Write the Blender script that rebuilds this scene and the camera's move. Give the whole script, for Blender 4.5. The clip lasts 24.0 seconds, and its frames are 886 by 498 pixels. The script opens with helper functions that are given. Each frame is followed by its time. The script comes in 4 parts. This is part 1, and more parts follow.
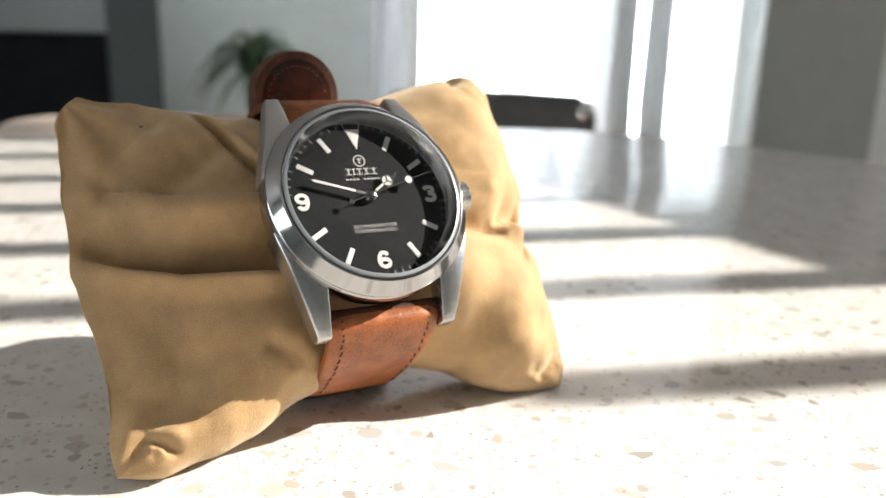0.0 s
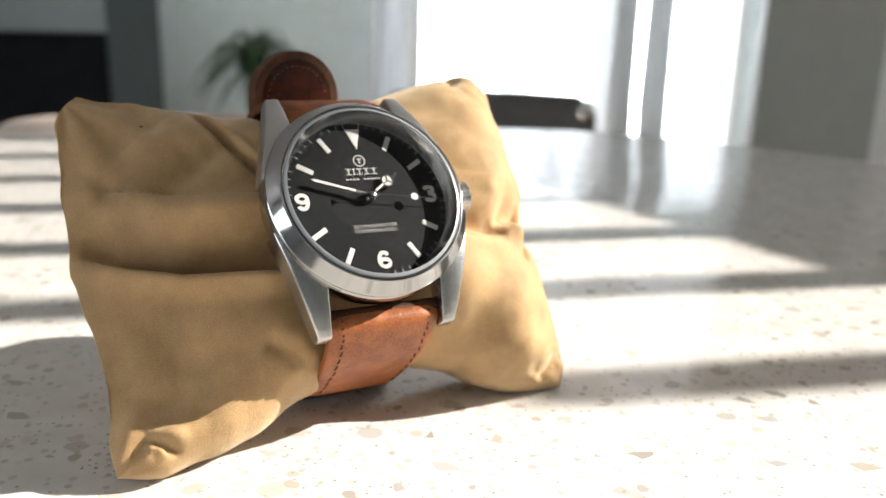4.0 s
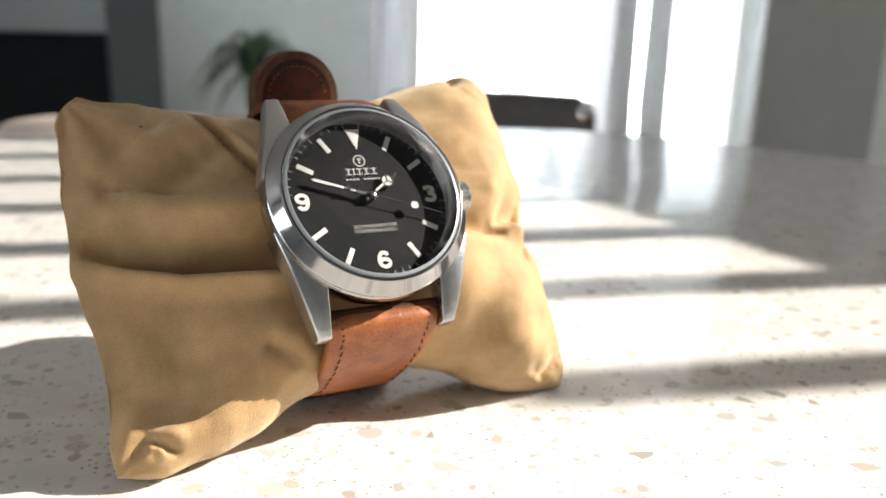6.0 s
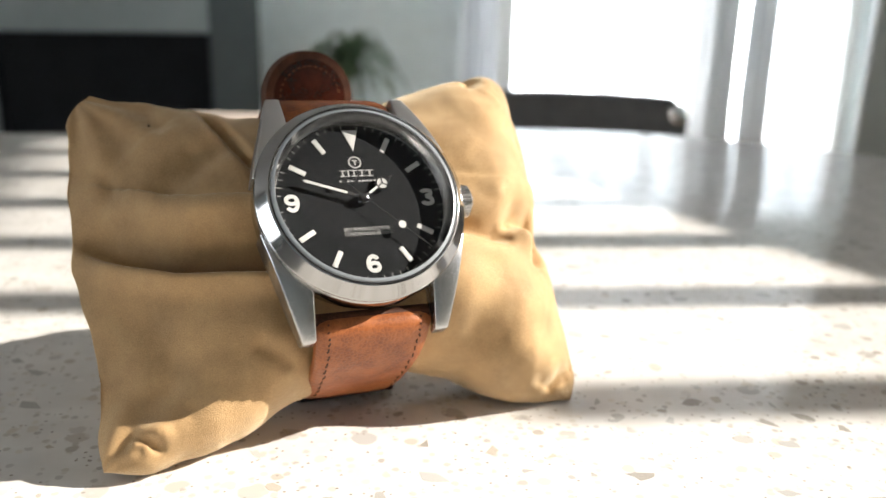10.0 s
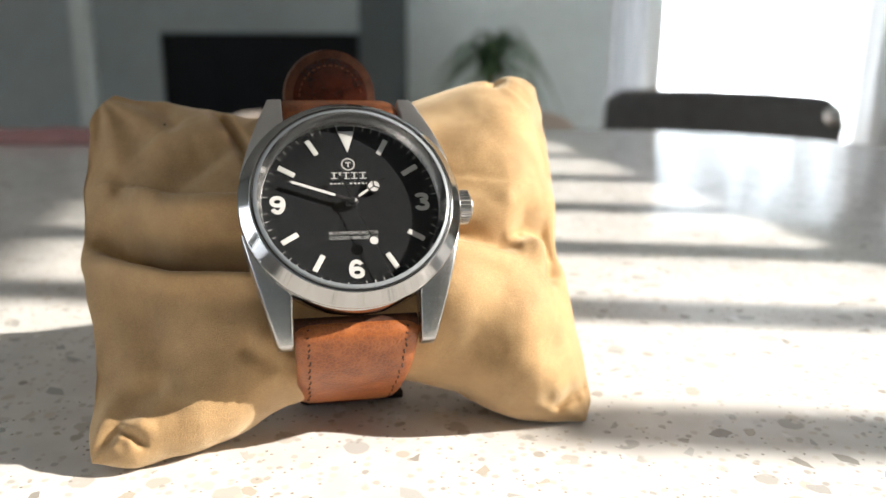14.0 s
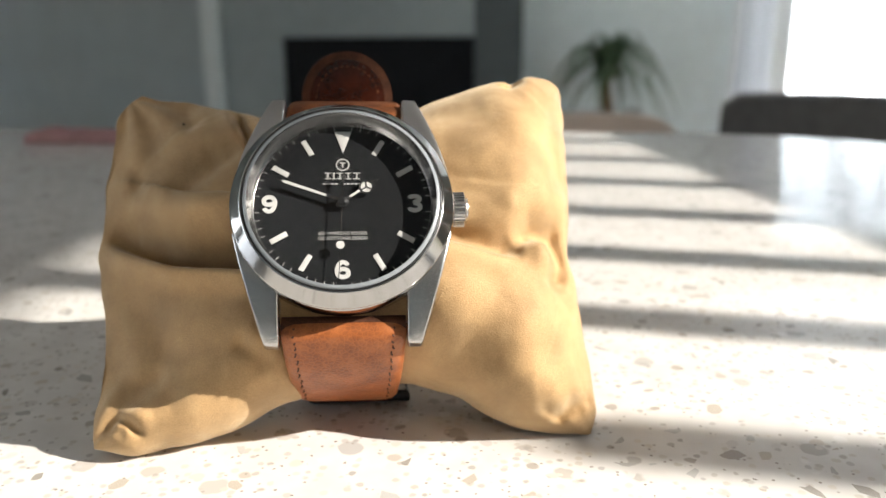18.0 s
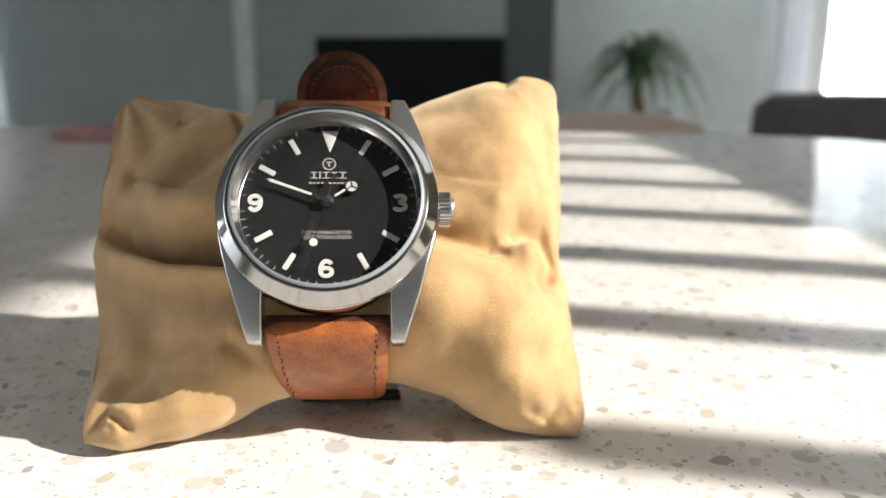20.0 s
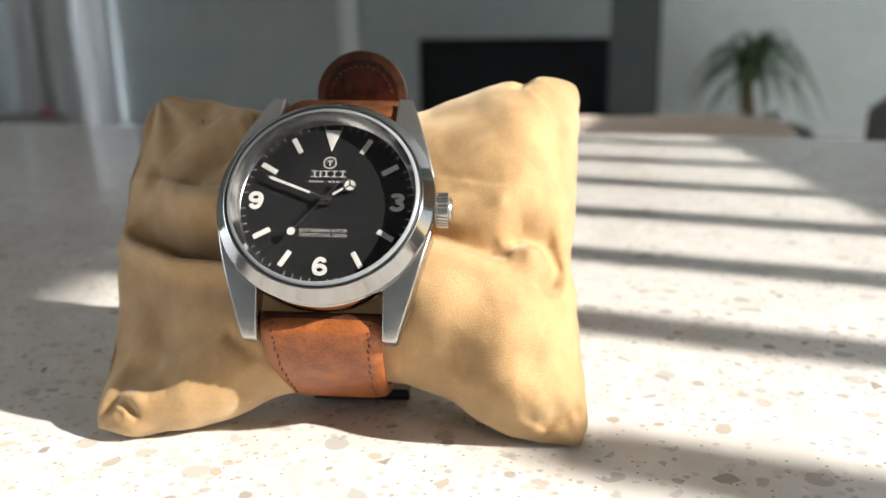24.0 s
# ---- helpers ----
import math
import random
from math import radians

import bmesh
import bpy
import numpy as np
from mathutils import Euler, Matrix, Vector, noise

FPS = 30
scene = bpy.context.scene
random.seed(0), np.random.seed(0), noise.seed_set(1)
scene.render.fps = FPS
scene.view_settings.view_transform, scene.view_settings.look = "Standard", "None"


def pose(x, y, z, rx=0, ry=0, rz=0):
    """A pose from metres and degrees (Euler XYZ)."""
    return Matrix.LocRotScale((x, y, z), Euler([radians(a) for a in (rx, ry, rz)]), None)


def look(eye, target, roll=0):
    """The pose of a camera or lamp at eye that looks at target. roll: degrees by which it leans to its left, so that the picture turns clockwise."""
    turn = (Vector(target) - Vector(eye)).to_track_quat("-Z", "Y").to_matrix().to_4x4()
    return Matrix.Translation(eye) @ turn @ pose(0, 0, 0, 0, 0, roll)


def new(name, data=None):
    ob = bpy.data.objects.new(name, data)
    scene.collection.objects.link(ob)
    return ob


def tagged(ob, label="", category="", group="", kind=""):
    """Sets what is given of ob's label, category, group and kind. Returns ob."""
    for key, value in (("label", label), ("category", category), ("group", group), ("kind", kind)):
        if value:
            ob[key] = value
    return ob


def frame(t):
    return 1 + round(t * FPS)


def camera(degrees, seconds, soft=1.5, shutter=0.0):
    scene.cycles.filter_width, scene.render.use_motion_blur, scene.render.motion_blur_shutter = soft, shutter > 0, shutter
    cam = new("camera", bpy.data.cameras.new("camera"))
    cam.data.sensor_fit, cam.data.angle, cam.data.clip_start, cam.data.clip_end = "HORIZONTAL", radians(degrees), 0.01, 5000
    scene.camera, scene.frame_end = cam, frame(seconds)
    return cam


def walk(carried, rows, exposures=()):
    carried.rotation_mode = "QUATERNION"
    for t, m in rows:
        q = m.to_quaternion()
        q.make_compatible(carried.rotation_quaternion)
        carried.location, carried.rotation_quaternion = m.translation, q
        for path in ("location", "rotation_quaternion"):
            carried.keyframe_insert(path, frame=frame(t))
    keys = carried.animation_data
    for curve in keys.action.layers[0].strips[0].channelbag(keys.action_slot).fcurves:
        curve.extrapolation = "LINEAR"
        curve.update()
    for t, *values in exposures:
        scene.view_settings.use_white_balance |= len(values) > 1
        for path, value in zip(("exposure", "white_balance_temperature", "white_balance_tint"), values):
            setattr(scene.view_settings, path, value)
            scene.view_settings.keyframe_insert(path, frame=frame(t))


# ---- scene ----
# ---- camera ----
LENS = 55.32
cam = camera(LENS, 24.0, soft=1.5)
cam.data.dof.use_dof = True
cam.data.dof.focus_distance = 0.142
cam.data.dof.aperture_fstop = 17.0

STILL = ((-0.06195, -0.13757, 0.08024), (0.00415, -0.02028, 0.04185), -1.477)
PATH = [
    (0, *STILL), (2.5, *STILL), (4.5, *STILL), (7, *STILL), (7.5, *STILL),
    (8, (-0.06004, -0.13822, 0.08072), (0.00454, -0.02041, 0.04198), -1.50),
    (8.5, (-0.05657, -0.13933, 0.08044), (0.00549, -0.01993, 0.04181), -1.436),
    (9, (-0.05238, -0.14045, 0.08018), (0.00651, -0.01934, 0.04183), -1.348),
    (9.5, (-0.04879, -0.14094, 0.08018), (0.00723, -0.01852, 0.04177), -1.271),
    (10, (-0.04428, -0.1415, 0.08038), (0.00828, -0.01767, 0.04169), -1.144),
    (10.5, (-0.03949, -0.142, 0.08033), (0.00946, -0.01666, 0.04158), -1.021),
    (12.5, (-0.02617, -0.14281, 0.08072), (0.01193, -0.01398, 0.04133), -0.633),
    (13, (-0.02278, -0.1430, 0.08078), (0.01244, -0.01349, 0.04125), -0.48),
    (13.5, (-0.01989, -0.14306, 0.08071), (0.01314, -0.01293, 0.04124), -0.415),
    (14, (-0.0166, -0.14311, 0.08029), (0.01354, -0.01209, 0.04111), -0.32),
    (14.5, (-0.01235, -0.1432, 0.08022), (0.01333, -0.01133, 0.04121), -0.137),
    (15, (-0.00901, -0.14309, 0.0799), (0.01301, -0.01036, 0.0411), -0.002),
    (15.5, (-0.0062, -0.14273, 0.07995), (0.01281, -0.00952, 0.04107), 0.13),
    (16, (-0.00405, -0.14252, 0.07985), (0.01286, -0.00907, 0.04105), 0.22),
    (16.5, (-0.00112, -0.14249, 0.07979), (0.01312, -0.00874, 0.04098), 0.33),
    (17, (0.00173, -0.143, 0.07969), (0.01462, -0.00908, 0.04094), 0.38),
    (17.5, (0.00368, -0.14389, 0.07963), (0.01521, -0.00983, 0.04096), 0.45),
    (18, (0.00499, -0.14434, 0.07963), (0.01652, -0.01028, 0.04095), 0.46),
    (18.5, (0.0069, -0.1447, 0.07948), (0.01759, -0.01054, 0.0409), 0.50),
    (20.5, (0.01565, -0.14457, 0.07951), (0.02018, -0.01003, 0.04081), 0.58),
    (21, (0.01874, -0.14455, 0.07937), (0.02089, -0.01007, 0.04078), 0.66),
    (21.5, (0.02152, -0.1442, 0.07932), (0.02101, -0.00974, 0.04078), 0.718),
    (22, (0.02424, -0.14381, 0.07916), (0.02072, -0.00914, 0.0407), 0.789),
    (22.5, (0.02674, -0.14357, 0.07898), (0.02095, -0.00912, 0.04068), 0.88),
    (23, (0.02917, -0.14338, 0.07893), (0.02139, -0.00892, 0.0406), 1.00),
    (23.5, (0.03046, -0.14335, 0.0789), (0.0217, -0.00903, 0.04064), 1.04),
    (24, (0.0314, -0.14332, 0.07887), (0.02115, -0.00903, 0.04063), 1.10),
]
EXPOSURE = 1.45
walk(cam, [(t, look(e, g, -r)) for t, e, g, r in PATH], [(0, EXPOSURE + 0.10), (7.5, EXPOSURE + 0.10), (13, EXPOSURE + 0.03), (17, EXPOSURE - 0.03), (24, EXPOSURE - 0.03)])

# ---- light ----
SUN_ELEV, SUN_WAY = 31.0, Vector((0.951, -0.309, 0.0))
world = bpy.data.worlds.new("sky")
scene.world = world
world.use_nodes = True
wn = world.node_tree
sky = wn.nodes.new("ShaderNodeTexSky")
sky.sky_type = "NISHITA"
sky.sun_disc = False
sky.sun_elevation = radians(SUN_ELEV)
sky.sun_rotation = math.atan2(SUN_WAY.x, SUN_WAY.y)
wn.links.new(sky.outputs[0], wn.nodes["Background"].inputs[0])
wn.nodes["Background"].inputs[1].default_value = 0.045

sun_dir = (SUN_WAY.normalized() * math.cos(radians(SUN_ELEV)) + Vector((0, 0, math.sin(radians(SUN_ELEV))))).normalized()
sun = new("sun", bpy.data.lights.new("sun", "SUN"))
sun.data.energy, sun.data.angle, sun.data.color = 3.6, radians(0.55), (1.0, 0.93, 0.84)
sun.matrix_world = look(sun_dir * 5, (0, 0, 0))

# the room stands turned against the watch
ROOM = pose(0, 0, 0, 0, 0, -11)


def fill_light(name, m, w, h, power, color=(0.93, 0.96, 1.0)):
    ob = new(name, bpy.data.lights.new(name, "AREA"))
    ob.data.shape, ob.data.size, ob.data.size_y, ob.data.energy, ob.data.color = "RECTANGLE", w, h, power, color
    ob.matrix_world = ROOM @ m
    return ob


# unseen lamp at the left, added to brighten cushion, counter and walls
fill_light("kitchen_fill", look((-3.46, -0.6, 0.65), (0, -0.6, 0.1)), 2.0, 1.1, 11.0)


# ---- materials ----
def nodes_of(name):
    m = bpy.data.materials.new(name)
    m.use_nodes = True
    nt = m.node_tree
    return m, nt, nt.nodes["Principled BSDF"]


def tint(c):
    return (*c, 1.0)


def mat(name, color, rough=0.5, metal=0.0, scale=60.0, vary=0.12, bump=0.0, bump_scale=400.0, coat=0.0, sheen=0.0, detail=6.0, coords="Object", spec=0.5, stretch=(1, 1, 1)):
    """A surface with colour varied at two scales and fine relief."""
    m, nt, b = nodes_of(name)
    N, L = nt.nodes.new, nt.links.new
    tc, mp = N("ShaderNodeTexCoord"), N("ShaderNodeMapping")
    mp.inputs["Scale"].default_value = stretch
    L(tc.outputs[coords], mp.inputs["Vector"])
    n1, n2 = N("ShaderNodeTexNoise"), N("ShaderNodeTexNoise")
    n1.inputs["Scale"].default_value, n1.inputs["Detail"].default_value = scale, detail
    n2.inputs["Scale"].default_value, n2.inputs["Detail"].default_value = scale * 9.3, 3.0
    mx = N("ShaderNodeMath")
    mx.operation = "ADD"
    for n in (n1, n2):
        L(mp.outputs[0], n.inputs["Vector"])
    L(n1.outputs[0], mx.inputs[0])
    L(n2.outputs[0], mx.inputs[1])
    rp = N("ShaderNodeValToRGB")
    lo = tuple(max(0.0, c * (1 - vary)) for c in color)
    hi = tuple(min(1.0, c * (1 + vary)) for c in color)
    rp.color_ramp.elements[0].position, rp.color_ramp.elements[1].position = 0.35, 0.65
    rp.color_ramp.elements[0].color, rp.color_ramp.elements[1].color = tint(lo), tint(hi)
    half = N("ShaderNodeMath")
    half.operation = "MULTIPLY"
    half.inputs[1].default_value = 0.5
    L(mx.outputs[0], half.inputs[0])
    L(half.outputs[0], rp.inputs[0])
    L(rp.outputs[0], b.inputs["Base Color"])
    b.inputs["Roughness"].default_value, b.inputs["Metallic"].default_value = rough, metal
    b.inputs["Specular IOR Level"].default_value = spec
    b.inputs["Coat Weight"].default_value = coat
    b.inputs["Sheen Weight"].default_value = sheen
    rr = N("ShaderNodeMapRange")
    rr.inputs[3].default_value, rr.inputs[4].default_value = max(0.02, rough * 0.8), min(1, rough * 1.2)
    L(n1.outputs[0], rr.inputs[0])
    L(rr.outputs[0], b.inputs["Roughness"])
    if bump:
        nb, bp = N("ShaderNodeTexNoise"), N("ShaderNodeBump")
        nb.inputs["Scale"].default_value, nb.inputs["Detail"].default_value = bump_scale, 5.0
        L(mp.outputs[0], nb.inputs["Vector"])
        L(nb.outputs[0], bp.inputs["Height"])
        bp.inputs["Strength"].default_value, bp.inputs["Distance"].default_value = bump, 0.3 / bump_scale
        L(bp.outputs[0], b.inputs["Normal"])
    return m


def quartz_material():
    """Polished engineered stone: white ground, tan and grey grains in three sizes."""
    m, nt, b = nodes_of("white_quartz")
    N, L = nt.nodes.new, nt.links.new
    tc = N("ShaderNodeTexCoord")
    base = None

    def grains(scale, seed, lo, hi, colors, below):
        nonlocal base
        mp, wob, add, v = N("ShaderNodeMapping"), N("ShaderNodeTexNoise"), N("ShaderNodeMixRGB"), N("ShaderNodeTexVoronoi")
        mp.inputs["Location"].default_value = (seed, seed * 2.3, 0)
        L(tc.outputs["Object"], mp.inputs[0])
        wob.inputs["Scale"].default_value = scale * 1.7
        L(mp.outputs[0], wob.inputs["Vector"])
        add.blend_type, add.inputs[0].default_value = "ADD", 0.35 / scale
        L(mp.outputs[0], add.inputs[1])
        L(wob.outputs["Color"], add.inputs[2])
        v.inputs["Scale"].default_value, v.feature = scale, "F1"
        L(add.outputs[0], v.inputs["Vector"])
        sep = N("ShaderNodeSeparateColor")
        L(v.outputs["Color"], sep.inputs[0])
        pick = N("ShaderNodeMath")
        pick.operation, pick.inputs[1].default_value = "LESS_THAN", below
        L(sep.outputs[0], pick.inputs[0])
        edge = N("ShaderNodeMapRange")
        edge.inputs[1].default_value, edge.inputs[2].default_value = hi, lo
        L(v.outputs["Distance"], edge.inputs[0])
        mul = N("ShaderNodeMath")
        mul.operation = "MULTIPLY"
        L(pick.outputs[0], mul.inputs[0])
        L(edge.outputs[0], mul.inputs[1])
        rp = N("ShaderNodeValToRGB")
        els = rp.color_ramp.elements
        els[0].color, els[1].color = tint(colors[0]), tint(colors[-1])
        for i, c in enumerate(colors[1:-1]):
            els.new((i + 1) / (len(colors) - 1)).color = tint(c)
        L(sep.outputs[1], rp.inputs[0])
        mix = N("ShaderNodeMixRGB")
        L(mul.outputs[0], mix.inputs[0])
        L(base, mix.inputs[1])
        L(rp.outputs[0], mix.inputs[2])
        base = mix.outputs[0]

    cloud, rp = N("ShaderNodeTexNoise"), N("ShaderNodeValToRGB")
    cloud.inputs["Scale"].default_value, cloud.inputs["Detail"].default_value = 90, 8
    L(tc.outputs["Object"], cloud.inputs["Vector"])
    rp.color_ramp.elements[0].position, rp.color_ramp.elements[1].position = 0.3, 0.7
    rp.color_ramp.elements[0].color, rp.color_ramp.elements[1].color = (0.63, 0.61, 0.58, 1), (0.75, 0.735, 0.70, 1)
    L(cloud.outputs[0], rp.inputs[0])
    base = rp.outputs[0]
    grains(150, 5.0, 0.34, 0.40, [(0.44, 0.42, 0.39), (0.56, 0.52, 0.47), (0.48, 0.47, 0.45)], 0.10)
    grains(520, 1.0, 0.30, 0.45, [(0.42, 0.40, 0.37), (0.66, 0.62, 0.55), (0.50, 0.48, 0.46)], 0.35)
    grains(240, 3.0, 0.28, 0.36, [(0.36, 0.33, 0.30), (0.58, 0.53, 0.46), (0.82, 0.81, 0.79), (0.46, 0.43, 0.40)], 0.30)
    grains(900, 7.0, 0.22, 0.34, [(0.28, 0.25, 0.22), (0.42, 0.39, 0.35)], 0.10)
    L(base, b.inputs["Base Color"])
    b.inputs["Roughness"].default_value = 0.07
    b.inputs["Specular IOR Level"].default_value = 0.5
    return m


def steel(name, rough, brushed=0.0, tone=0.56):
    m, nt, b = nodes_of(name)
    N, L = nt.nodes.new, nt.links.new
    b.inputs["Base Color"].default_value, b.inputs["Metallic"].default_value = (tone, tone * 0.992, tone * 0.985, 1), 1.0
    tc, mp, n, mr = N("ShaderNodeTexCoord"), N("ShaderNodeMapping"), N("ShaderNodeTexNoise"), N("ShaderNodeMapRange")
    mp.inputs["Scale"].default_value = (1, 1, 1) if not brushed else (14, 1, 14)
    L(tc.outputs["Object"], mp.inputs[0])
    L(mp.outputs[0], n.inputs["Vector"])
    n.inputs["Scale"].default_value, n.inputs["Detail"].default_value = 900, 6
    mr.inputs[3].default_value, mr.inputs[4].default_value = rough * 0.7, rough * 1.35
    L(n.outputs[0], mr.inputs[0])
    L(mr.outputs[0], b.inputs["Roughness"])
    if brushed:
        bp = N("ShaderNodeBump")
        bp.inputs["Strength"].default_value, bp.inputs["Distance"].default_value = brushed, 0.0001
        L(n.outputs[0], bp.inputs["Height"])
        L(bp.outputs[0], b.inputs["Normal"])
    return m


def leather_material(name, dark, light, rough, gloss=0.5):
    m, nt, b = nodes_of(name)
    N, L = nt.nodes.new, nt.links.new
    tc, n, v, rp, bp = N("ShaderNodeTexCoord"), N("ShaderNodeTexNoise"), N("ShaderNodeTexVoronoi"), N("ShaderNodeValToRGB"), N("ShaderNodeBump")
    n.inputs["Scale"].default_value, n.inputs["Detail"].default_value = 260, 8
    v.inputs["Scale"].default_value, v.feature = 1150, "DISTANCE_TO_EDGE"
    wob, add = N("ShaderNodeTexNoise"), N("ShaderNodeMixRGB")
    wob.inputs["Scale"].default_value = 900
    add.blend_type, add.inputs[0].default_value = "ADD", 0.0005
    L(tc.outputs["Object"], wob.inputs["Vector"])
    L(tc.outputs["Object"], add.inputs[1])
    L(wob.outputs["Color"], add.inputs[2])
    L(tc.outputs["Object"], n.inputs["Vector"])
    L(add.outputs[0], v.inputs["Vector"])
    rp.color_ramp.elements[0].position, rp.color_ramp.elements[1].position = 0.35, 0.68
    rp.color_ramp.elements[0].color, rp.color_ramp.elements[1].color = tint(dark), tint(light)
    L(n.outputs[0], rp.inputs[0])
    crack, mix = N("ShaderNodeMapRange"), N("ShaderNodeMixRGB")
    crack.inputs[1].default_value, crack.inputs[2].default_value = 0.0, 0.12
    crack.inputs[3].default_value, crack.inputs[4].default_value = 0.3, 0.0
    L(v.outputs["Distance"], crack.inputs[0])
    L(crack.outputs[0], mix.inputs[0])
    L(rp.outputs[0], mix.inputs[1])
    mix.inputs[2].default_value = tint(tuple(c * 1.5 for c in light))
    L(mix.outputs[0], b.inputs["Base Color"])
    ht = N("ShaderNodeMath")
    ht.operation = "ADD"
    L(v.outputs["Distance"], ht.inputs[0])
    L(n.outputs[0], ht.inputs[1])
    L(ht.outputs[0], bp.inputs["Height"])
    bp.inputs["Strength"].default_value, bp.inputs["Distance"].default_value = 0.35, 0.0003
    b.inputs["Specular IOR Level"].default_value = gloss
    L(bp.outputs[0], b.inputs["Normal"])
    b.inputs["Roughness"].default_value = rough
    return m


def suede_material():
    m, nt, b = nodes_of("tan_suede")
    N, L = nt.nodes.new, nt.links.new
    tc, n1, n2, n3, rp, mul, bp = (N("ShaderNodeTexCoord"), N("ShaderNodeTexNoise"), N("ShaderNodeTexNoise"), N("ShaderNodeTexNoise"), N("ShaderNodeValToRGB"), N("ShaderNodeMath"), N("ShaderNodeBump"))
    for n, s, d in ((n1, 95, 9), (n2, 3600, 5), (n3, 5200, 3)):
        n.inputs["Scale"].default_value, n.inputs["Detail"].default_value = s, d
        L(tc.outputs["Object"], n.inputs["Vector"])
    mul.operation = "ADD"
    half = N("ShaderNodeMath")
    half.operation, half.inputs[1].default_value = "MULTIPLY", 0.5
    grain = N("ShaderNodeMath")
    grain.operation, grain.inputs[1].default_value = "MULTIPLY", 0.6
    L(n2.outputs[0], grain.inputs[0])
    L(n1.outputs[0], mul.inputs[0])
    L(grain.outputs[0], mul.inputs[1])
    half.inputs[1].default_value = 0.625
    L(mul.outputs[0], half.inputs[0])
    rp.color_ramp.elements[0].position, rp.color_ramp.elements[1].position = 0.36, 0.64
    rp.color_ramp.elements[0].color, rp.color_ramp.elements[1].color = (0.330, 0.203, 0.092, 1), (0.540, 0.346, 0.163, 1)
    L(half.outputs[0], rp.inputs[0])
    brush, turn, nap, lift = N("ShaderNodeTexNoise"), N("ShaderNodeMapping"), N("ShaderNodeMapRange"), N("ShaderNodeMixRGB")
    turn.inputs["Rotation"].default_value, turn.inputs["Scale"].default_value = (0, 0, radians(35)), (1.8, 1.0, 1.0)
    L(tc.outputs["Object"], turn.inputs[0])
    L(turn.outputs[0], brush.inputs["Vector"])
    brush.inputs["Scale"].default_value, brush.inputs["Detail"].default_value, brush.inputs["Distortion"].default_value = 160, 9, 0.0
    nap.inputs[1].default_value, nap.inputs[2].default_value = 0.50, 0.72
    nap.inputs[3].default_value, nap.inputs[4].default_value = 0.0, 0.22
    L(brush.outputs[0], nap.inputs[0])
    L(nap.outputs[0], lift.inputs[0])
    L(rp.outputs[0], lift.inputs[1])
    lift.inputs[2].default_value = (0.60, 0.43, 0.23, 1)
    L(lift.outputs[0], b.inputs["Base Color"])
    b.inputs["Roughness"].default_value = 0.62
    b.inputs["Specular IOR Level"].default_value = 0.25
    b.inputs["Sheen Weight"].default_value, b.inputs["Sheen Roughness"].default_value = 0.55, 0.5
    b.inputs["Sheen Tint"].default_value = (1.0, 0.90, 0.68, 1)
    add = N("ShaderNodeMath")
    add.operation = "ADD"
    L(n2.outputs[0], add.inputs[0])
    L(n3.outputs[0], add.inputs[1])
    L(add.outputs[0], bp.inputs["Height"])
    bp.inputs["Strength"].default_value, bp.inputs["Distance"].default_value = 0.45, 0.00022
    L(bp.outputs[0], b.inputs["Normal"])
    return m


def crystal_material():
    """Thin clear coated crystal: light goes straight through, a little is mirrored by Fresnel."""
    m, nt, b = nodes_of("sapphire")
    N, L = nt.nodes.new, nt.links.new
    clear, gloss, fr, mix = N("ShaderNodeBsdfTransparent"), N("ShaderNodeBsdfGlossy"), N("ShaderNodeFresnel"), N("ShaderNodeMixShader")
    gloss.inputs["Roughness"].default_value = 0.02
    fr.inputs["IOR"].default_value = 1.27
    L(fr.outputs[0], mix.inputs[0])
    L(clear.outputs[0], mix.inputs[1])
    L(gloss.outputs[0], mix.inputs[2])
    L(mix.outputs[0], nt.nodes["Material Output"].inputs[0])
    nt.nodes.remove(b)
    return m


def glow(name, color, strength):
    m, nt, b = nodes_of(name)
    b.inputs["Base Color"].default_value = (0.8, 0.8, 0.8, 1)
    b.inputs["Emission Color"].default_value, b.inputs["Emission Strength"].default_value = tint(color), strength
    return m


def sheer_material(name, through_light):
    m, nt, b = nodes_of(name)
    N, L = nt.nodes.new, nt.links.new
    b.inputs["Base Color"].default_value, b.inputs["Roughness"].default_value = (0.82, 0.82, 0.82, 1), 0.9
    tr, mix, out = N("ShaderNodeBsdfTranslucent"), N("ShaderNodeMixShader"), nt.nodes["Material Output"]
    n, mp, tc, rp = N("ShaderNodeTexNoise"), N("ShaderNodeMapping"), N("ShaderNodeTexCoord"), N("ShaderNodeValToRGB")
    mp.inputs["Scale"].default_value = (30, 30, 1.5)
    L(tc.outputs["Object"], mp.inputs[0])
    L(mp.outputs[0], n.inputs["Vector"])
    n.inputs["Scale"].default_value = 1.0
    rp.color_ramp.elements[0].color, rp.color_ramp.elements[1].color = (0.45, 0.46, 0.48, 1), (0.74, 0.74, 0.74, 1)
    L(n.outputs[0], rp.inputs[0])
    L(rp.outputs[0], tr.inputs[0])
    L(rp.outputs[0], b.inputs["Base Color"])
    mix.inputs[0].default_value = through_light
    L(b.outputs[0], mix.inputs[1])
    L(tr.outputs[0], mix.inputs[2])
    L(mix.outputs[0], out.inputs[0])
    return m


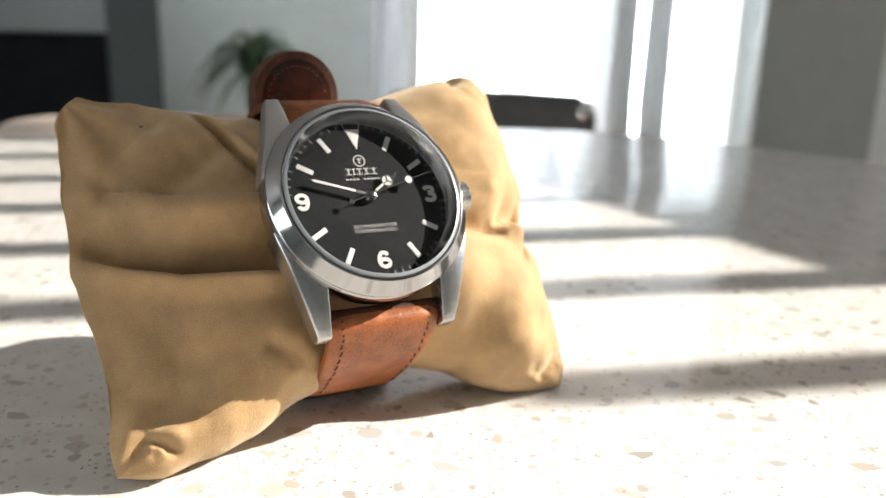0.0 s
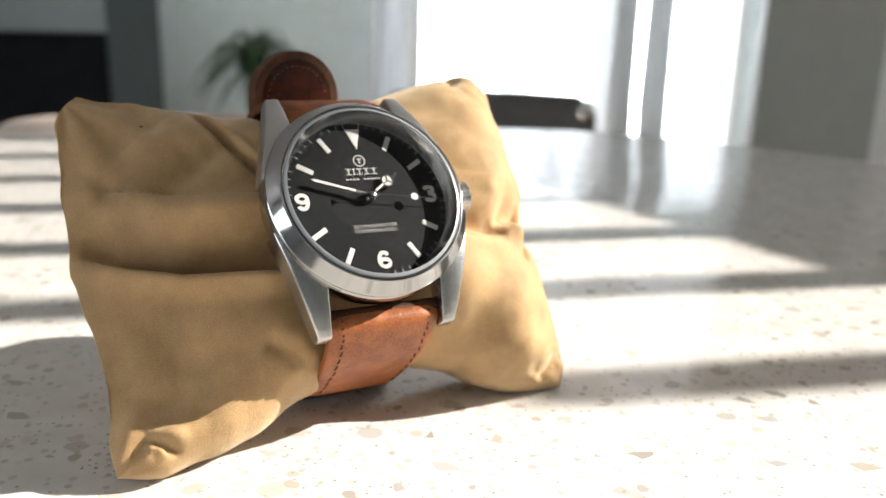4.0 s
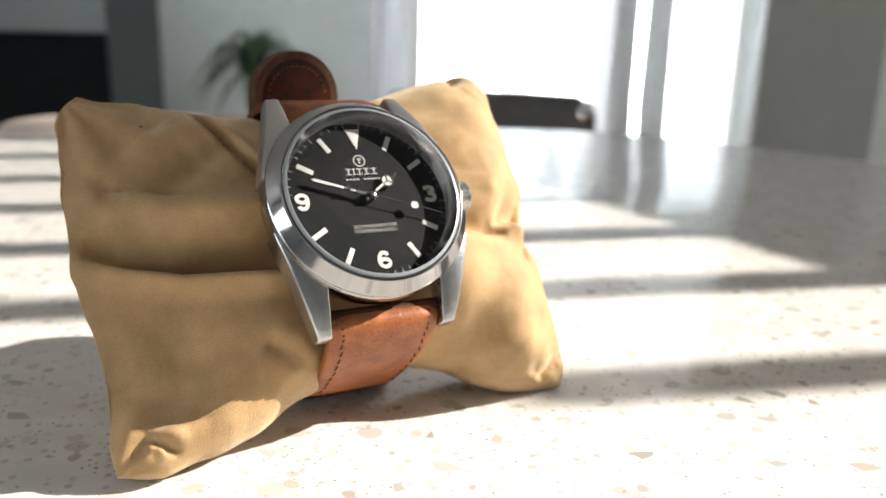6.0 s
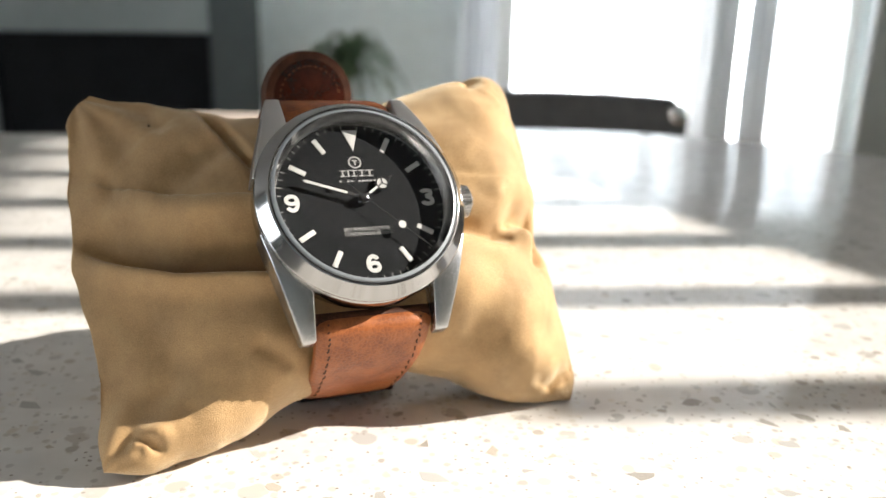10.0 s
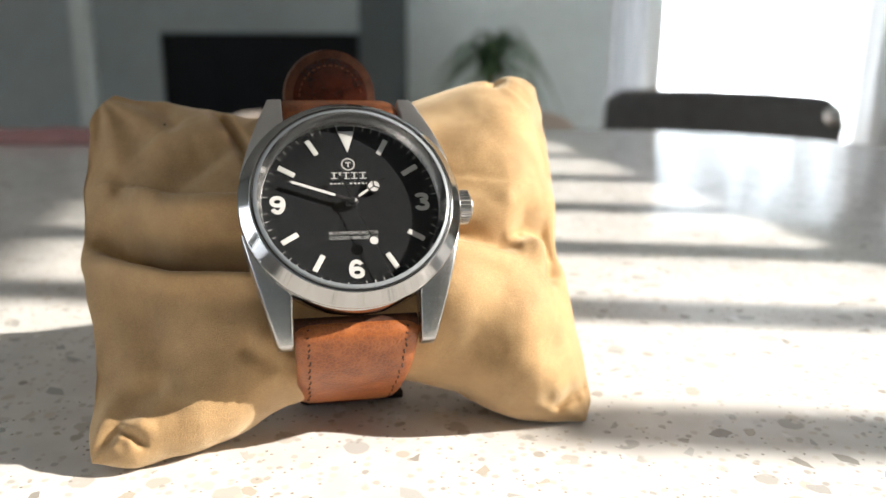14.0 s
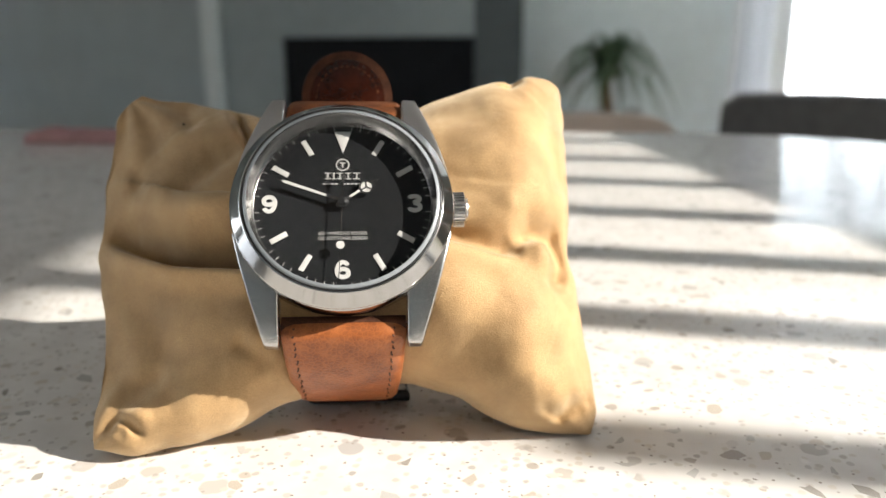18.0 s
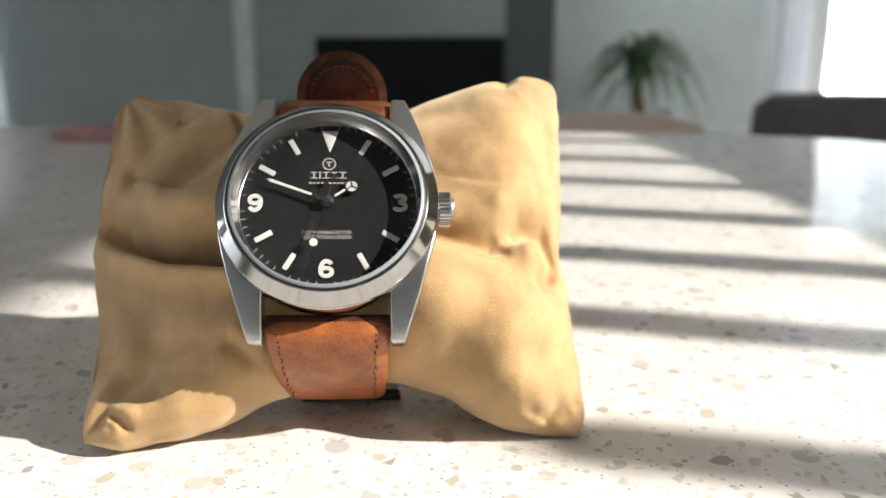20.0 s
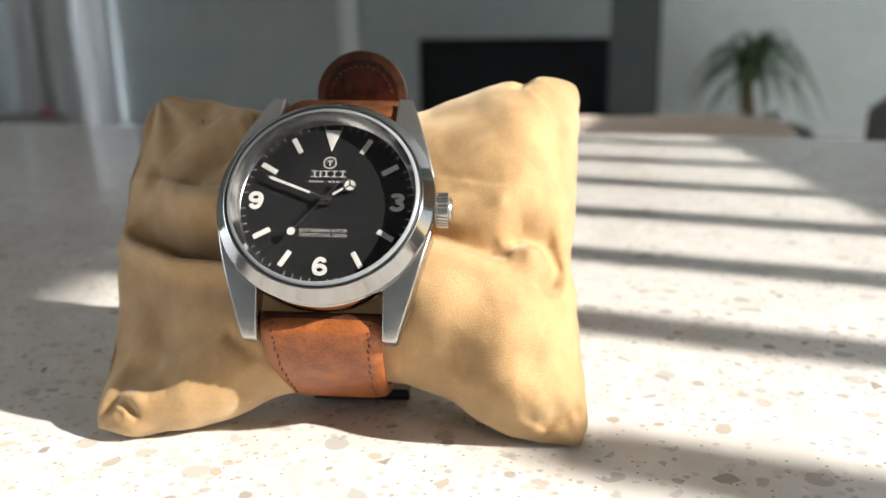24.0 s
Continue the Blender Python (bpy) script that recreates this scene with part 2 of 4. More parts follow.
QUARTZ = quartz_material()
POLISHED, BRUSHED, SATIN = steel("polished_steel", 0.085, 0.0, 0.41), steel("brushed_steel", 0.30, 0.12, 0.50), steel("satin_steel", 0.25, 0.06, 0.50)
GASKET = mat("black_gasket", (0.012, 0.012, 0.013), 0.45, 0, 900, 0.2)
CRYSTAL_EDGE = mat("ground_crystal_edge", (0.24, 0.262, 0.285), 0.22, 0, 900, 0.08, spec=0.8)
RING_STEEL = steel("ring_steel", 0.17, 0.0, 0.64)
TAN_LEATHER = leather_material("tan_leather", (0.185, 0.052, 0.0135), (0.335, 0.104, 0.029), 0.42, 0.45)
BROWN_LEATHER = leather_material("brown_leather", (0.016, 0.0036, 0.002), (0.050, 0.011, 0.005), 0.17)
# darker and duller than the front strap's tan
DULL_TAN_LEATHER = leather_material("dull_tan_leather", (0.055, 0.017, 0.006), (0.17, 0.056, 0.017), 0.7, 0.2)
BROWN_EDGE = leather_material("brown_edge_leather", (0.034, 0.012, 0.006), (0.100, 0.037, 0.017), 0.6, 0.25)
SUEDE = suede_material()
GLASS = crystal_material()
DIAL_BLACK = mat("black_dial", (0.0055, 0.006, 0.0066), 0.5, 0, 5000, 0.04, spec=0.05)
for ln_ in list(DIAL_BLACK.node_tree.links):
    if ln_.to_socket.name in ("Roughness", "Base Color"):
        DIAL_BLACK.node_tree.links.remove(ln_)
DIAL_BLACK.node_tree.nodes["Principled BSDF"].inputs["Base Color"].default_value = (0.0125, 0.0134, 0.0145, 1)
LUME = mat("white_lume", (0.52, 0.52, 0.505), 0.6, 0, 1500, 0.05, 0.1, 6000)
PRINT = mat("white_print", (0.42, 0.42, 0.41), 0.6, 0, 1500, 0.04)
HAND_GREY = mat("polished_hand_steel", (0.20, 0.20, 0.205), 0.22, 1.0, 800, 0.08)
HAND_DARK = mat("hand_blackened", (0.03, 0.03, 0.032), 0.3, 0.6, 800, 0.1)
THREAD = mat("brown_thread", (0.075, 0.030, 0.015), 0.8, 0, 3000, 0.3)
WALL_GREY = mat("blue_grey_paint", (0.55, 0.615, 0.635), 0.75, 0, 1.6, 0.06, 0.15, 260, coords="Generated")
WALL_PALE = mat("pale_grey_paint", (0.80, 0.86, 0.86), 0.75, 0, 1.6, 0.05, 0.15, 260)
WALL_WARM = mat("warm_grey_paint", (0.39, 0.405, 0.375), 0.75, 0, 1.6, 0.05, 0.15, 260)
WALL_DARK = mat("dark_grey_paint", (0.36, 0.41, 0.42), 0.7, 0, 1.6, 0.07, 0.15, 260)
PIER_DARK = mat("pier_dark_grey", (0.105, 0.122, 0.126), 0.7, 0, 1.6, 0.07, 0.15, 260)
WHITE_PAINT = mat("white_paint", (0.78, 0.78, 0.77), 0.45, 0, 3, 0.03, 0.1, 120)
FIREBOX = mat("firebox_black", (0.010, 0.0115, 0.0135), 0.5, 0, 8, 0.3, spec=0.15)
FLOOR_WOOD = mat("oak_floor", (0.36, 0.27, 0.185), 0.35, 0, 3, 0.25, 0.1, 40, stretch=(1, 12, 1))
DARK_LEATHER = mat("charcoal_leather", (0.10, 0.097, 0.092), 0.5, 0, 40, 0.25, 0.4, 300)
CHROME = mat("chrome", (0.75, 0.75, 0.75), 0.08, 1.0, 20, 0.03)
OAK = mat("pale_oak", (0.42, 0.29, 0.19), 0.45, 0, 14, 0.18, 0.15, 90, stretch=(1, 8, 1))
SHADE_CLOTH = mat("shade_cloth", (0.55, 0.54, 0.51), 0.85, 0, 200, 0.06, 0.2, 900)
CREAM = mat("cream_upholstery", (0.62, 0.53, 0.46), 0.7, 0, 30, 0.06, 0.2, 300)
LEAF = mat("green_leaf", (0.075, 0.13, 0.055), 0.5, 0, 12, 0.35)
STEM = mat("brown_stem", (0.20, 0.12, 0.07), 0.8, 0, 40, 0.3, 0.4, 120)
POT = mat("terracotta_pot", (0.33, 0.15, 0.09), 0.7, 0, 20, 0.15, 0.2, 150)
# one voile in a dim and a lit copy, by how much passes through
SHEER, SHEER_BRIGHT = sheer_material("sheer_voile", 0.16), sheer_material("bright_sheer_voile", 0.6)
RED = mat("red_fabric", (0.42, 0.02, 0.03), 0.6, 0, 60, 0.15)
PINK = mat("pink_cotton", (0.38, 0.21, 0.21), 0.85, 0, 60, 0.2, 0.4, 500)
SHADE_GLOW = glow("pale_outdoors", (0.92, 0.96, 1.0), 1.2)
def streaked_glow(name, color, low, high):
    """Glowing outdoors beyond the window; upright streaks are added for the counter's reflections."""
    m, nt, b = nodes_of(name)
    N, L = nt.nodes.new, nt.links.new
    tc, mp, n, rp = N("ShaderNodeTexCoord"), N("ShaderNodeMapping"), N("ShaderNodeTexNoise"), N("ShaderNodeMapRange")
    mp.inputs["Scale"].default_value = (7.0, 1.0, 0.5)
    L(tc.outputs["Object"], mp.inputs[0])
    L(mp.outputs[0], n.inputs["Vector"])
    n.inputs["Scale"].default_value, n.inputs["Detail"].default_value = 1.0, 3.0
    rp.inputs[1].default_value, rp.inputs[2].default_value = 0.38, 0.60
    rp.inputs[3].default_value, rp.inputs[4].default_value = low, high
    L(n.outputs[0], rp.inputs[0])
    b.inputs["Base Color"].default_value = (0.8, 0.8, 0.8, 1)
    b.inputs["Emission Color"].default_value = tint(color)
    L(rp.outputs[0], b.inputs["Emission Strength"])
    return m


SKY_GLOW = streaked_glow("pale_blue_sky", (0.78, 0.90, 1.0), 0.16, 0.62)
PATIO_GLOW = streaked_glow("sunlit_patio", (0.90, 0.95, 1.0), 2.5, 7.0)


# ---- building helpers ----
MM = 0.001


def smooth_mesh(bm, angle=35):
    me = bpy.data.meshes.new("mesh")
    bmesh.ops.recalc_face_normals(bm, faces=bm.faces)
    for f in bm.faces:
        f.smooth = True
    for e in bm.edges:
        if len(e.link_faces) == 2 and e.calc_face_angle(0) > radians(angle):
            e.smooth = False
    bm.to_mesh(me)
    bm.free()
    return me


def part(name, bm, material, parent=None, label="", m=None, angle=35):
    """One mesh object under a thing or a part."""
    me = smooth_mesh(bm, angle)
    me.name = name
    me.materials.append(material)
    ob = new(name, me)
    if parent is not None:
        ob.parent = parent
    if m is not None:
        ob.matrix_basis = m
    if label:
        ob["label"] = label
    return ob


def again(ob, m, parent=None):
    """Another piece on the same mesh."""
    o = new(ob.name.split(".")[0], ob.data)
    o.parent = parent or ob.parent
    o.matrix_basis = m
    return o


def thing(name, m, label, category, group="", kind=""):
    return tagged(_place(new(name), m), label, category, group, kind)


def _place(ob, m):
    ob.matrix_basis = m
    return ob


def lathe(profile, segs=96, closed=False):
    """A body of revolution round z from (radius, height) pairs."""
    bm = bmesh.new()
    rings = []
    for r, z in profile:
        if r < 1e-9:
            rings.append([bm.verts.new((0, 0, z))])
        else:
            rings.append([bm.verts.new((r * math.cos(2 * math.pi * i / segs), r * math.sin(2 * math.pi * i / segs), z)) for i in range(segs)])
    pairs = list(zip(rings, rings[1:])) + ([(rings[-1], rings[0])] if closed else [])
    for a, b in pairs:
        for i in range(segs):
            j = (i + 1) % segs
            q = [a[i % len(a)], a[j % len(a)], b[j % len(b)], b[i % len(b)]]
            u = []
            for v in q:
                if v not in u:
                    u.append(v)
            if len(u) > 2:
                bm.faces.new(u)
    return bm


def box(x0, x1, y0, y1, z0, z1, bevel=0.0, segs=2, bm=None):
    own = bm is None
    bm = bm or bmesh.new()
    vs = [bm.verts.new((x, y, z)) for x in (x0, x1) for y in (y0, y1) for z in (z0, z1)]
    fs = [bm.faces.new([vs[i] for i in q]) for q in ((0, 1, 3, 2), (4, 6, 7, 5), (0, 4, 5, 1), (2, 3, 7, 6), (0, 2, 6, 4), (1, 5, 7, 3))]
    if bevel:
        es = list({e for f in fs for e in f.edges})
        bmesh.ops.bevel(bm, geom=es, offset=bevel, segments=segs, affect="EDGES", profile=0.6)
    return bm


def slab(outline, z0, z1, bevel=0.0, segs=2):
    """A flat plate of any outline."""
    bm = bmesh.new()
    bot = [bm.verts.new((x, y, z0)) for x, y in outline]
    top = [bm.verts.new((x, y, z1)) for x, y in outline]
    n = len(outline)
    bm.faces.new(bot[::-1])
    tf = bm.faces.new(top)
    for i in range(n):
        bm.faces.new((bot[i], bot[(i + 1) % n], top[(i + 1) % n], top[i]))
    if bevel:
        bmesh.ops.bevel(bm, geom=list(tf.edges), offset=bevel, segments=segs, affect="EDGES", profile=0.5)
    return bm


def tube(points, radius, segs=10, bm=None, taper=1.0):
    bm = bm or bmesh.new()
    pts = [Vector(p) for p in points]
    rings = []
    for i, p in enumerate(pts):
        d = (pts[min(i + 1, len(pts) - 1)] - pts[max(i - 1, 0)]).normalized()
        a = d.orthogonal().normalized()
        b = d.cross(a)
        r = radius * (1 + (taper - 1) * i / max(1, len(pts) - 1))
        rings.append([bm.verts.new(p + r * (math.cos(2 * math.pi * k / segs) * a + math.sin(2 * math.pi * k / segs) * b)) for k in range(segs)])
    for a, b in zip(rings, rings[1:]):
        for k in range(segs):
            bm.faces.new((a[k], a[(k + 1) % segs], b[(k + 1) % segs], b[k]))
    bm.faces.new(rings[0][::-1])
    bm.faces.new(rings[-1])
    return bm


def smooth_path(pts, n):
    """Catmull-Rom through points."""
    P = [Vector(p) for p in pts]
    P = [2 * P[0] - P[1]] + P + [2 * P[-1] - P[-2]]
    out = []
    for i in range(1, len(P) - 2):
        for k in range(n):
            t = k / n
            a, b, c, d = P[i - 1], P[i], P[i + 1], P[i + 2]
            out.append(0.5 * ((2 * b) + (c - a) * t + (2 * a - 5 * b + 4 * c - d) * t * t + (3 * b - a - 3 * c + d) * t ** 3))
    out.append(P[-2])
    return out


def lettering(text, height, bold=0.0, depth=0.00004):
    """A mesh of the words, centred on its middle."""
    cu = bpy.data.curves.new("words", "FONT")
    cu.body, cu.align_x, cu.align_y, cu.size, cu.extrude, cu.offset = text, "CENTER", "CENTER", 1.0, 0.0, bold
    ob = bpy.data.objects.new("words", cu)
    scene.collection.objects.link(ob)
    dg = bpy.context.evaluated_depsgraph_get()
    me = bpy.data.meshes.new_from_object(ob.evaluated_get(dg))
    bpy.data.objects.remove(ob)
    co = [v.co for v in me.vertices]
    x0, x1 = min(c.x for c in co), max(c.x for c in co)
    y0, y1 = min(c.y for c in co), max(c.y for c in co)
    s = height / (y1 - y0)
    me.transform(Matrix.Diagonal((s, s, 1, 1)) @ Matrix.Translation((-(x0 + x1) / 2, -(y0 + y1) / 2, 0)))
    return me, s * (x1 - x0)


# ---- the counter ----
FLOOR_Z, CEIL_Z = -0.92, 1.55
edge_arc = [(0.115 + 0.25 * math.cos(radians(a)), 0.165 + 0.25 * math.sin(radians(a))) for a in range(0, 91, 5)]
outline = [(-1.6, -0.55), (0.365, -0.55)] + edge_arc + [(-1.6, 0.415)]
island = thing("kitchen_island", ROOM, "white quartz kitchen island on a pale cabinet base", "kitchen island", kind="structure")
worktop = part("countertop", slab(outline, -0.032, 0.0, 0.005, 4), QUARTZ, island, "polished white quartz with tan and grey stone chips")
part("cabinet_base", box(-1.55, 0.08, -0.5, 0.12, -0.92, -0.033, 0.004), WHITE_PAINT, island, "white painted cabinet base")


def chip_mesh(k):
    rnd = random.Random(k)
    n = rnd.randint(4, 7)
    pts = []
    flat = rnd.uniform(0.32, 0.75)
    for i in range(n):
        a = 2 * math.pi * (i + rnd.uniform(-0.38, 0.38)) / n
        r = rnd.uniform(0.42, 1.1)
        pts.append((r * math.cos(a), r * math.sin(a) * flat))
    bm = bmesh.new()
    low = [bm.verts.new((x, y, -0.6)) for x, y in pts]
    top = [bm.verts.new((x, y, 0.0)) for x, y in pts]
    bm.faces.new(top)
    for i in range(n):
        bm.faces.new((low[i], low[(i + 1) % n], top[(i + 1) % n], top[i]))
    return smooth_mesh(bm)


CHIP_TONES = [mat("chip_taupe", (0.36, 0.335, 0.30), 0.12, 0, 700, 0.2), mat("chip_grey", (0.45, 0.435, 0.41), 0.12, 0, 700, 0.15), mat("chip_sand", (0.50, 0.455, 0.39), 0.12, 0, 700, 0.15),
              mat("chip_dark", (0.23, 0.205, 0.18), 0.12, 0, 700, 0.25), mat("chip_clear", (0.52, 0.515, 0.495), 0.1, 0, 700, 0.1)]


def chips():
    rnd = random.Random(11)
    shapes = {}
    for k in range(16):
        for i, tone in enumerate(CHIP_TONES):
            me = chip_mesh(k)
            me.materials.append(tone)
            shapes[k, i] = me
    inv = ROOM.inverted()
    # the larger stones seen beside the cushion, then a scatter
    spots = [(0.069, -0.011, 3.2, 0), (0.078, -0.024, 3.0, 0), (0.010, -0.007, 2.8, 0), (0.091, -0.031, 3.4, 0), (0.085, -0.018, 2.4, 1), (-0.004, -0.021, 2.2, 1), (0.049, -0.012, 3.0, 1),
             (0.060, -0.016, 2.6, 4), (0.062, -0.001, 2.2, 4), (0.083, 0.004, 2.2, 4), (0.030, -0.020, 2.4, 2), (-0.020, -0.012, 2.0, 2), (-0.075, 0.030, 3.0, 0), (-0.068, 0.020, 2.2, 1)]
    while len(spots) < 290:
        x, y = rnd.uniform(-0.13, 0.17), rnd.uniform(-0.065, 0.10)
        size = rnd.choice((0.6, 0.8, 0.8, 1.1, 1.4, 1.8, 2.3, 2.8, 3.4))
        if any((x - p[0]) ** 2 + (y - p[1]) ** 2 < (1e-3 * (size + p[2])) ** 2 for p in spots):
            continue
        spots.append((x, y, size, rnd.choice((0, 1, 1, 2, 2, 4, 4)) if size > 1.0 else rnd.choice((0, 1, 2, 3, 1))))
    for x, y, size, tone in spots:
        ob = new("stone_chip", shapes[rnd.randrange(16), tone])
        ob.parent = worktop
        ob.matrix_basis = inv @ Matrix.LocRotScale((x, y, 0.00003), Euler((0, 0, rnd.uniform(0, 6.3))), (size * MM, size * MM, size * MM * 0.4))


# ---- the watch ----
DIAL = Matrix(((1.0, 0.018, 0.013, 0), (0.0, 0.602, -0.799, 0), (-0.022, 0.799, 0.601, 0.0469), (0, 0, 0, 1)))
DIAL = Matrix.LocRotScale(DIAL.translation, DIAL.to_quaternion(), None)


def scaled(profile):
    return [(r * MM, z * MM) for r, z in profile]


def hour_turn(deg):
    return pose(0, 0, 0, 0, 0, -deg)


def lug_mesh(sx, sy):
    """One lug: inner side straight, outer side tangent to the case, sloping down to its tip."""
    bm = bmesh.new()
    rows = []
    n = 12
    for i in range(n + 1):
        t = i / n
        y = 5.0 + (23.8 - 5.0) * t
        xo = 18.95 + (13.45 - 18.95) * t ** 1.12
        xi = max(10.9, math.sqrt(max(0.0, 17.4 ** 2 - y * y)))
        zt = -0.35 - 5.3 * max(0, (y - 9.5) / 15.1) ** 1.5
        zb = -5.6 - 3.2 * max(0, (y - 9.5) / 15.1) ** 1.2
        rows.append([bm.verts.new((sx * x * MM, sy * y * MM, z * MM)) for x, z in ((xi, zt), (xo, zt - 0.15), (xo + 0.05, zb), (xi, zb))])
    for a, b in zip(rows, rows[1:]):
        for k in range(4):
            bm.faces.new((a[k], a[(k + 1) % 4], b[(k + 1) % 4], b[k]))
    bm.faces.new(rows[0])
    bm.faces.new(rows[-1][::-1])
    bmesh.ops.recalc_face_normals(bm, faces=bm.faces)
    sharp = [e for e in bm.edges if len(e.link_faces) == 2 and e.calc_face_angle(0) > radians(40)]
    bmesh.ops.bevel(bm, geom=sharp, offset=0.42 * MM, segments=3, affect="EDGES", profile=0.5)
    return bm


def band(path, width, thick, dome, n=8):
    """A padded strap along (y, z) points: rounded edges and a domed outside."""
    pts = smooth_path([(0, y, z) for y, z in path], n)
    bm = bmesh.new()
    rings = []
    last = len(pts) - 1
    for i, p in enumerate(pts):
        d = (pts[min(i + 1, last)] - pts[max(i - 1, 0)]).normalized()
        out = d.cross(Vector((1, 0, 0)))
        w = (width(i / last) if callable(width) else width) / 2
        th = thick(i / last) if callable(thick) else thick
        ring = []
        for k in range(15):
            x = math.sin(math.pi / 2 * (-1 + 2 * k / 14))
            fall = 1 - abs(x) ** 22
            ring.append(bm.verts.new(p + Vector((x * w, 0, 0)) + out * (th * 0.25 * fall + th * 0.25 + dome * max(0.0, 1 - (abs(x) / 0.94) ** 9) ** 0.8 * min(1.0, 0.25 + i / 10))))
        for k in range(14, -1, -1):
            x = math.sin(math.pi / 2 * (-1 + 2 * k / 14))
            ring.append(bm.verts.new(p + Vector((x * w * 0.985, 0, 0)) - out * (th * 0.3)))
        rings.append(ring)
    m = len(rings[0])
    for a, b in zip(rings, rings[1:]):
        for k in range(m):
            bm.faces.new((a[k], a[(k + 1) % m], b[(k + 1) % m], b[k]))
    bm.faces.new(rings[0][::-1])
    bm.faces.new(rings[-1])
    return bm, pts


def to_dial(y, z):
    """World (y, z) in the watch's own frame."""
    v = DIAL.inverted() @ Vector((0, y, z))
    return v.y, v.z


def stroke(pts, width, depth, bm):
    """A raised flat line of even width through 2D points."""
    pts = [Vector((x, y, 0)) for x, y in pts]
    rows = []
    for i, p in enumerate(pts):
        d = (pts[min(i + 1, len(pts) - 1)] - pts[max(i - 1, 0)]).normalized()
        n = Vector((-d.y, d.x, 0)) * width / 2
        rows.append([bm.verts.new((p + k * n + Vector((0, 0, z))) * MM) for k, z in ((-1, 0), (-0.92, depth), (0.92, depth), (1, 0))])
    for a, b in zip(rows, rows[1:]):
        for k in range(3):
            bm.faces.new((a[k], a[k + 1], b[k + 1], b[k]))
    bm.faces.new(rows[0])
    bm.faces.new(rows[-1][::-1])


def numeral(txt):
    bm = bmesh.new()
    if txt == "3":
        stroke([(0.92 * math.cos(radians(a)), 0.84 + 0.5 * math.sin(radians(a)) * 1.04) for a in range(165, -81, -10)] + [(-0.25, 0.2)], 0.78, 0.14, bm)
        stroke([(-0.25, 0.14), (0.1, 0.14)] + [(0.98 * math.cos(radians(a)), -0.66 + 0.68 * math.sin(radians(a))) for a in range(75, -166, -10)], 0.8, 0.14, bm)
    else:
        loop = [(0.0 + 0.93 * math.cos(radians(a)), -0.62 + 0.72 * math.sin(radians(a))) for a in range(0, 361, 12)]
        stroke(loop, 0.78, 0.14, bm)
        stroke([(0.0 + 1.0 * math.cos(radians(a)), -0.2 + 1.55 * math.sin(radians(a))) for a in range(38, 196, 9)] + [(-0.94, -0.75)], 0.78, 0.13, bm)
    return bm


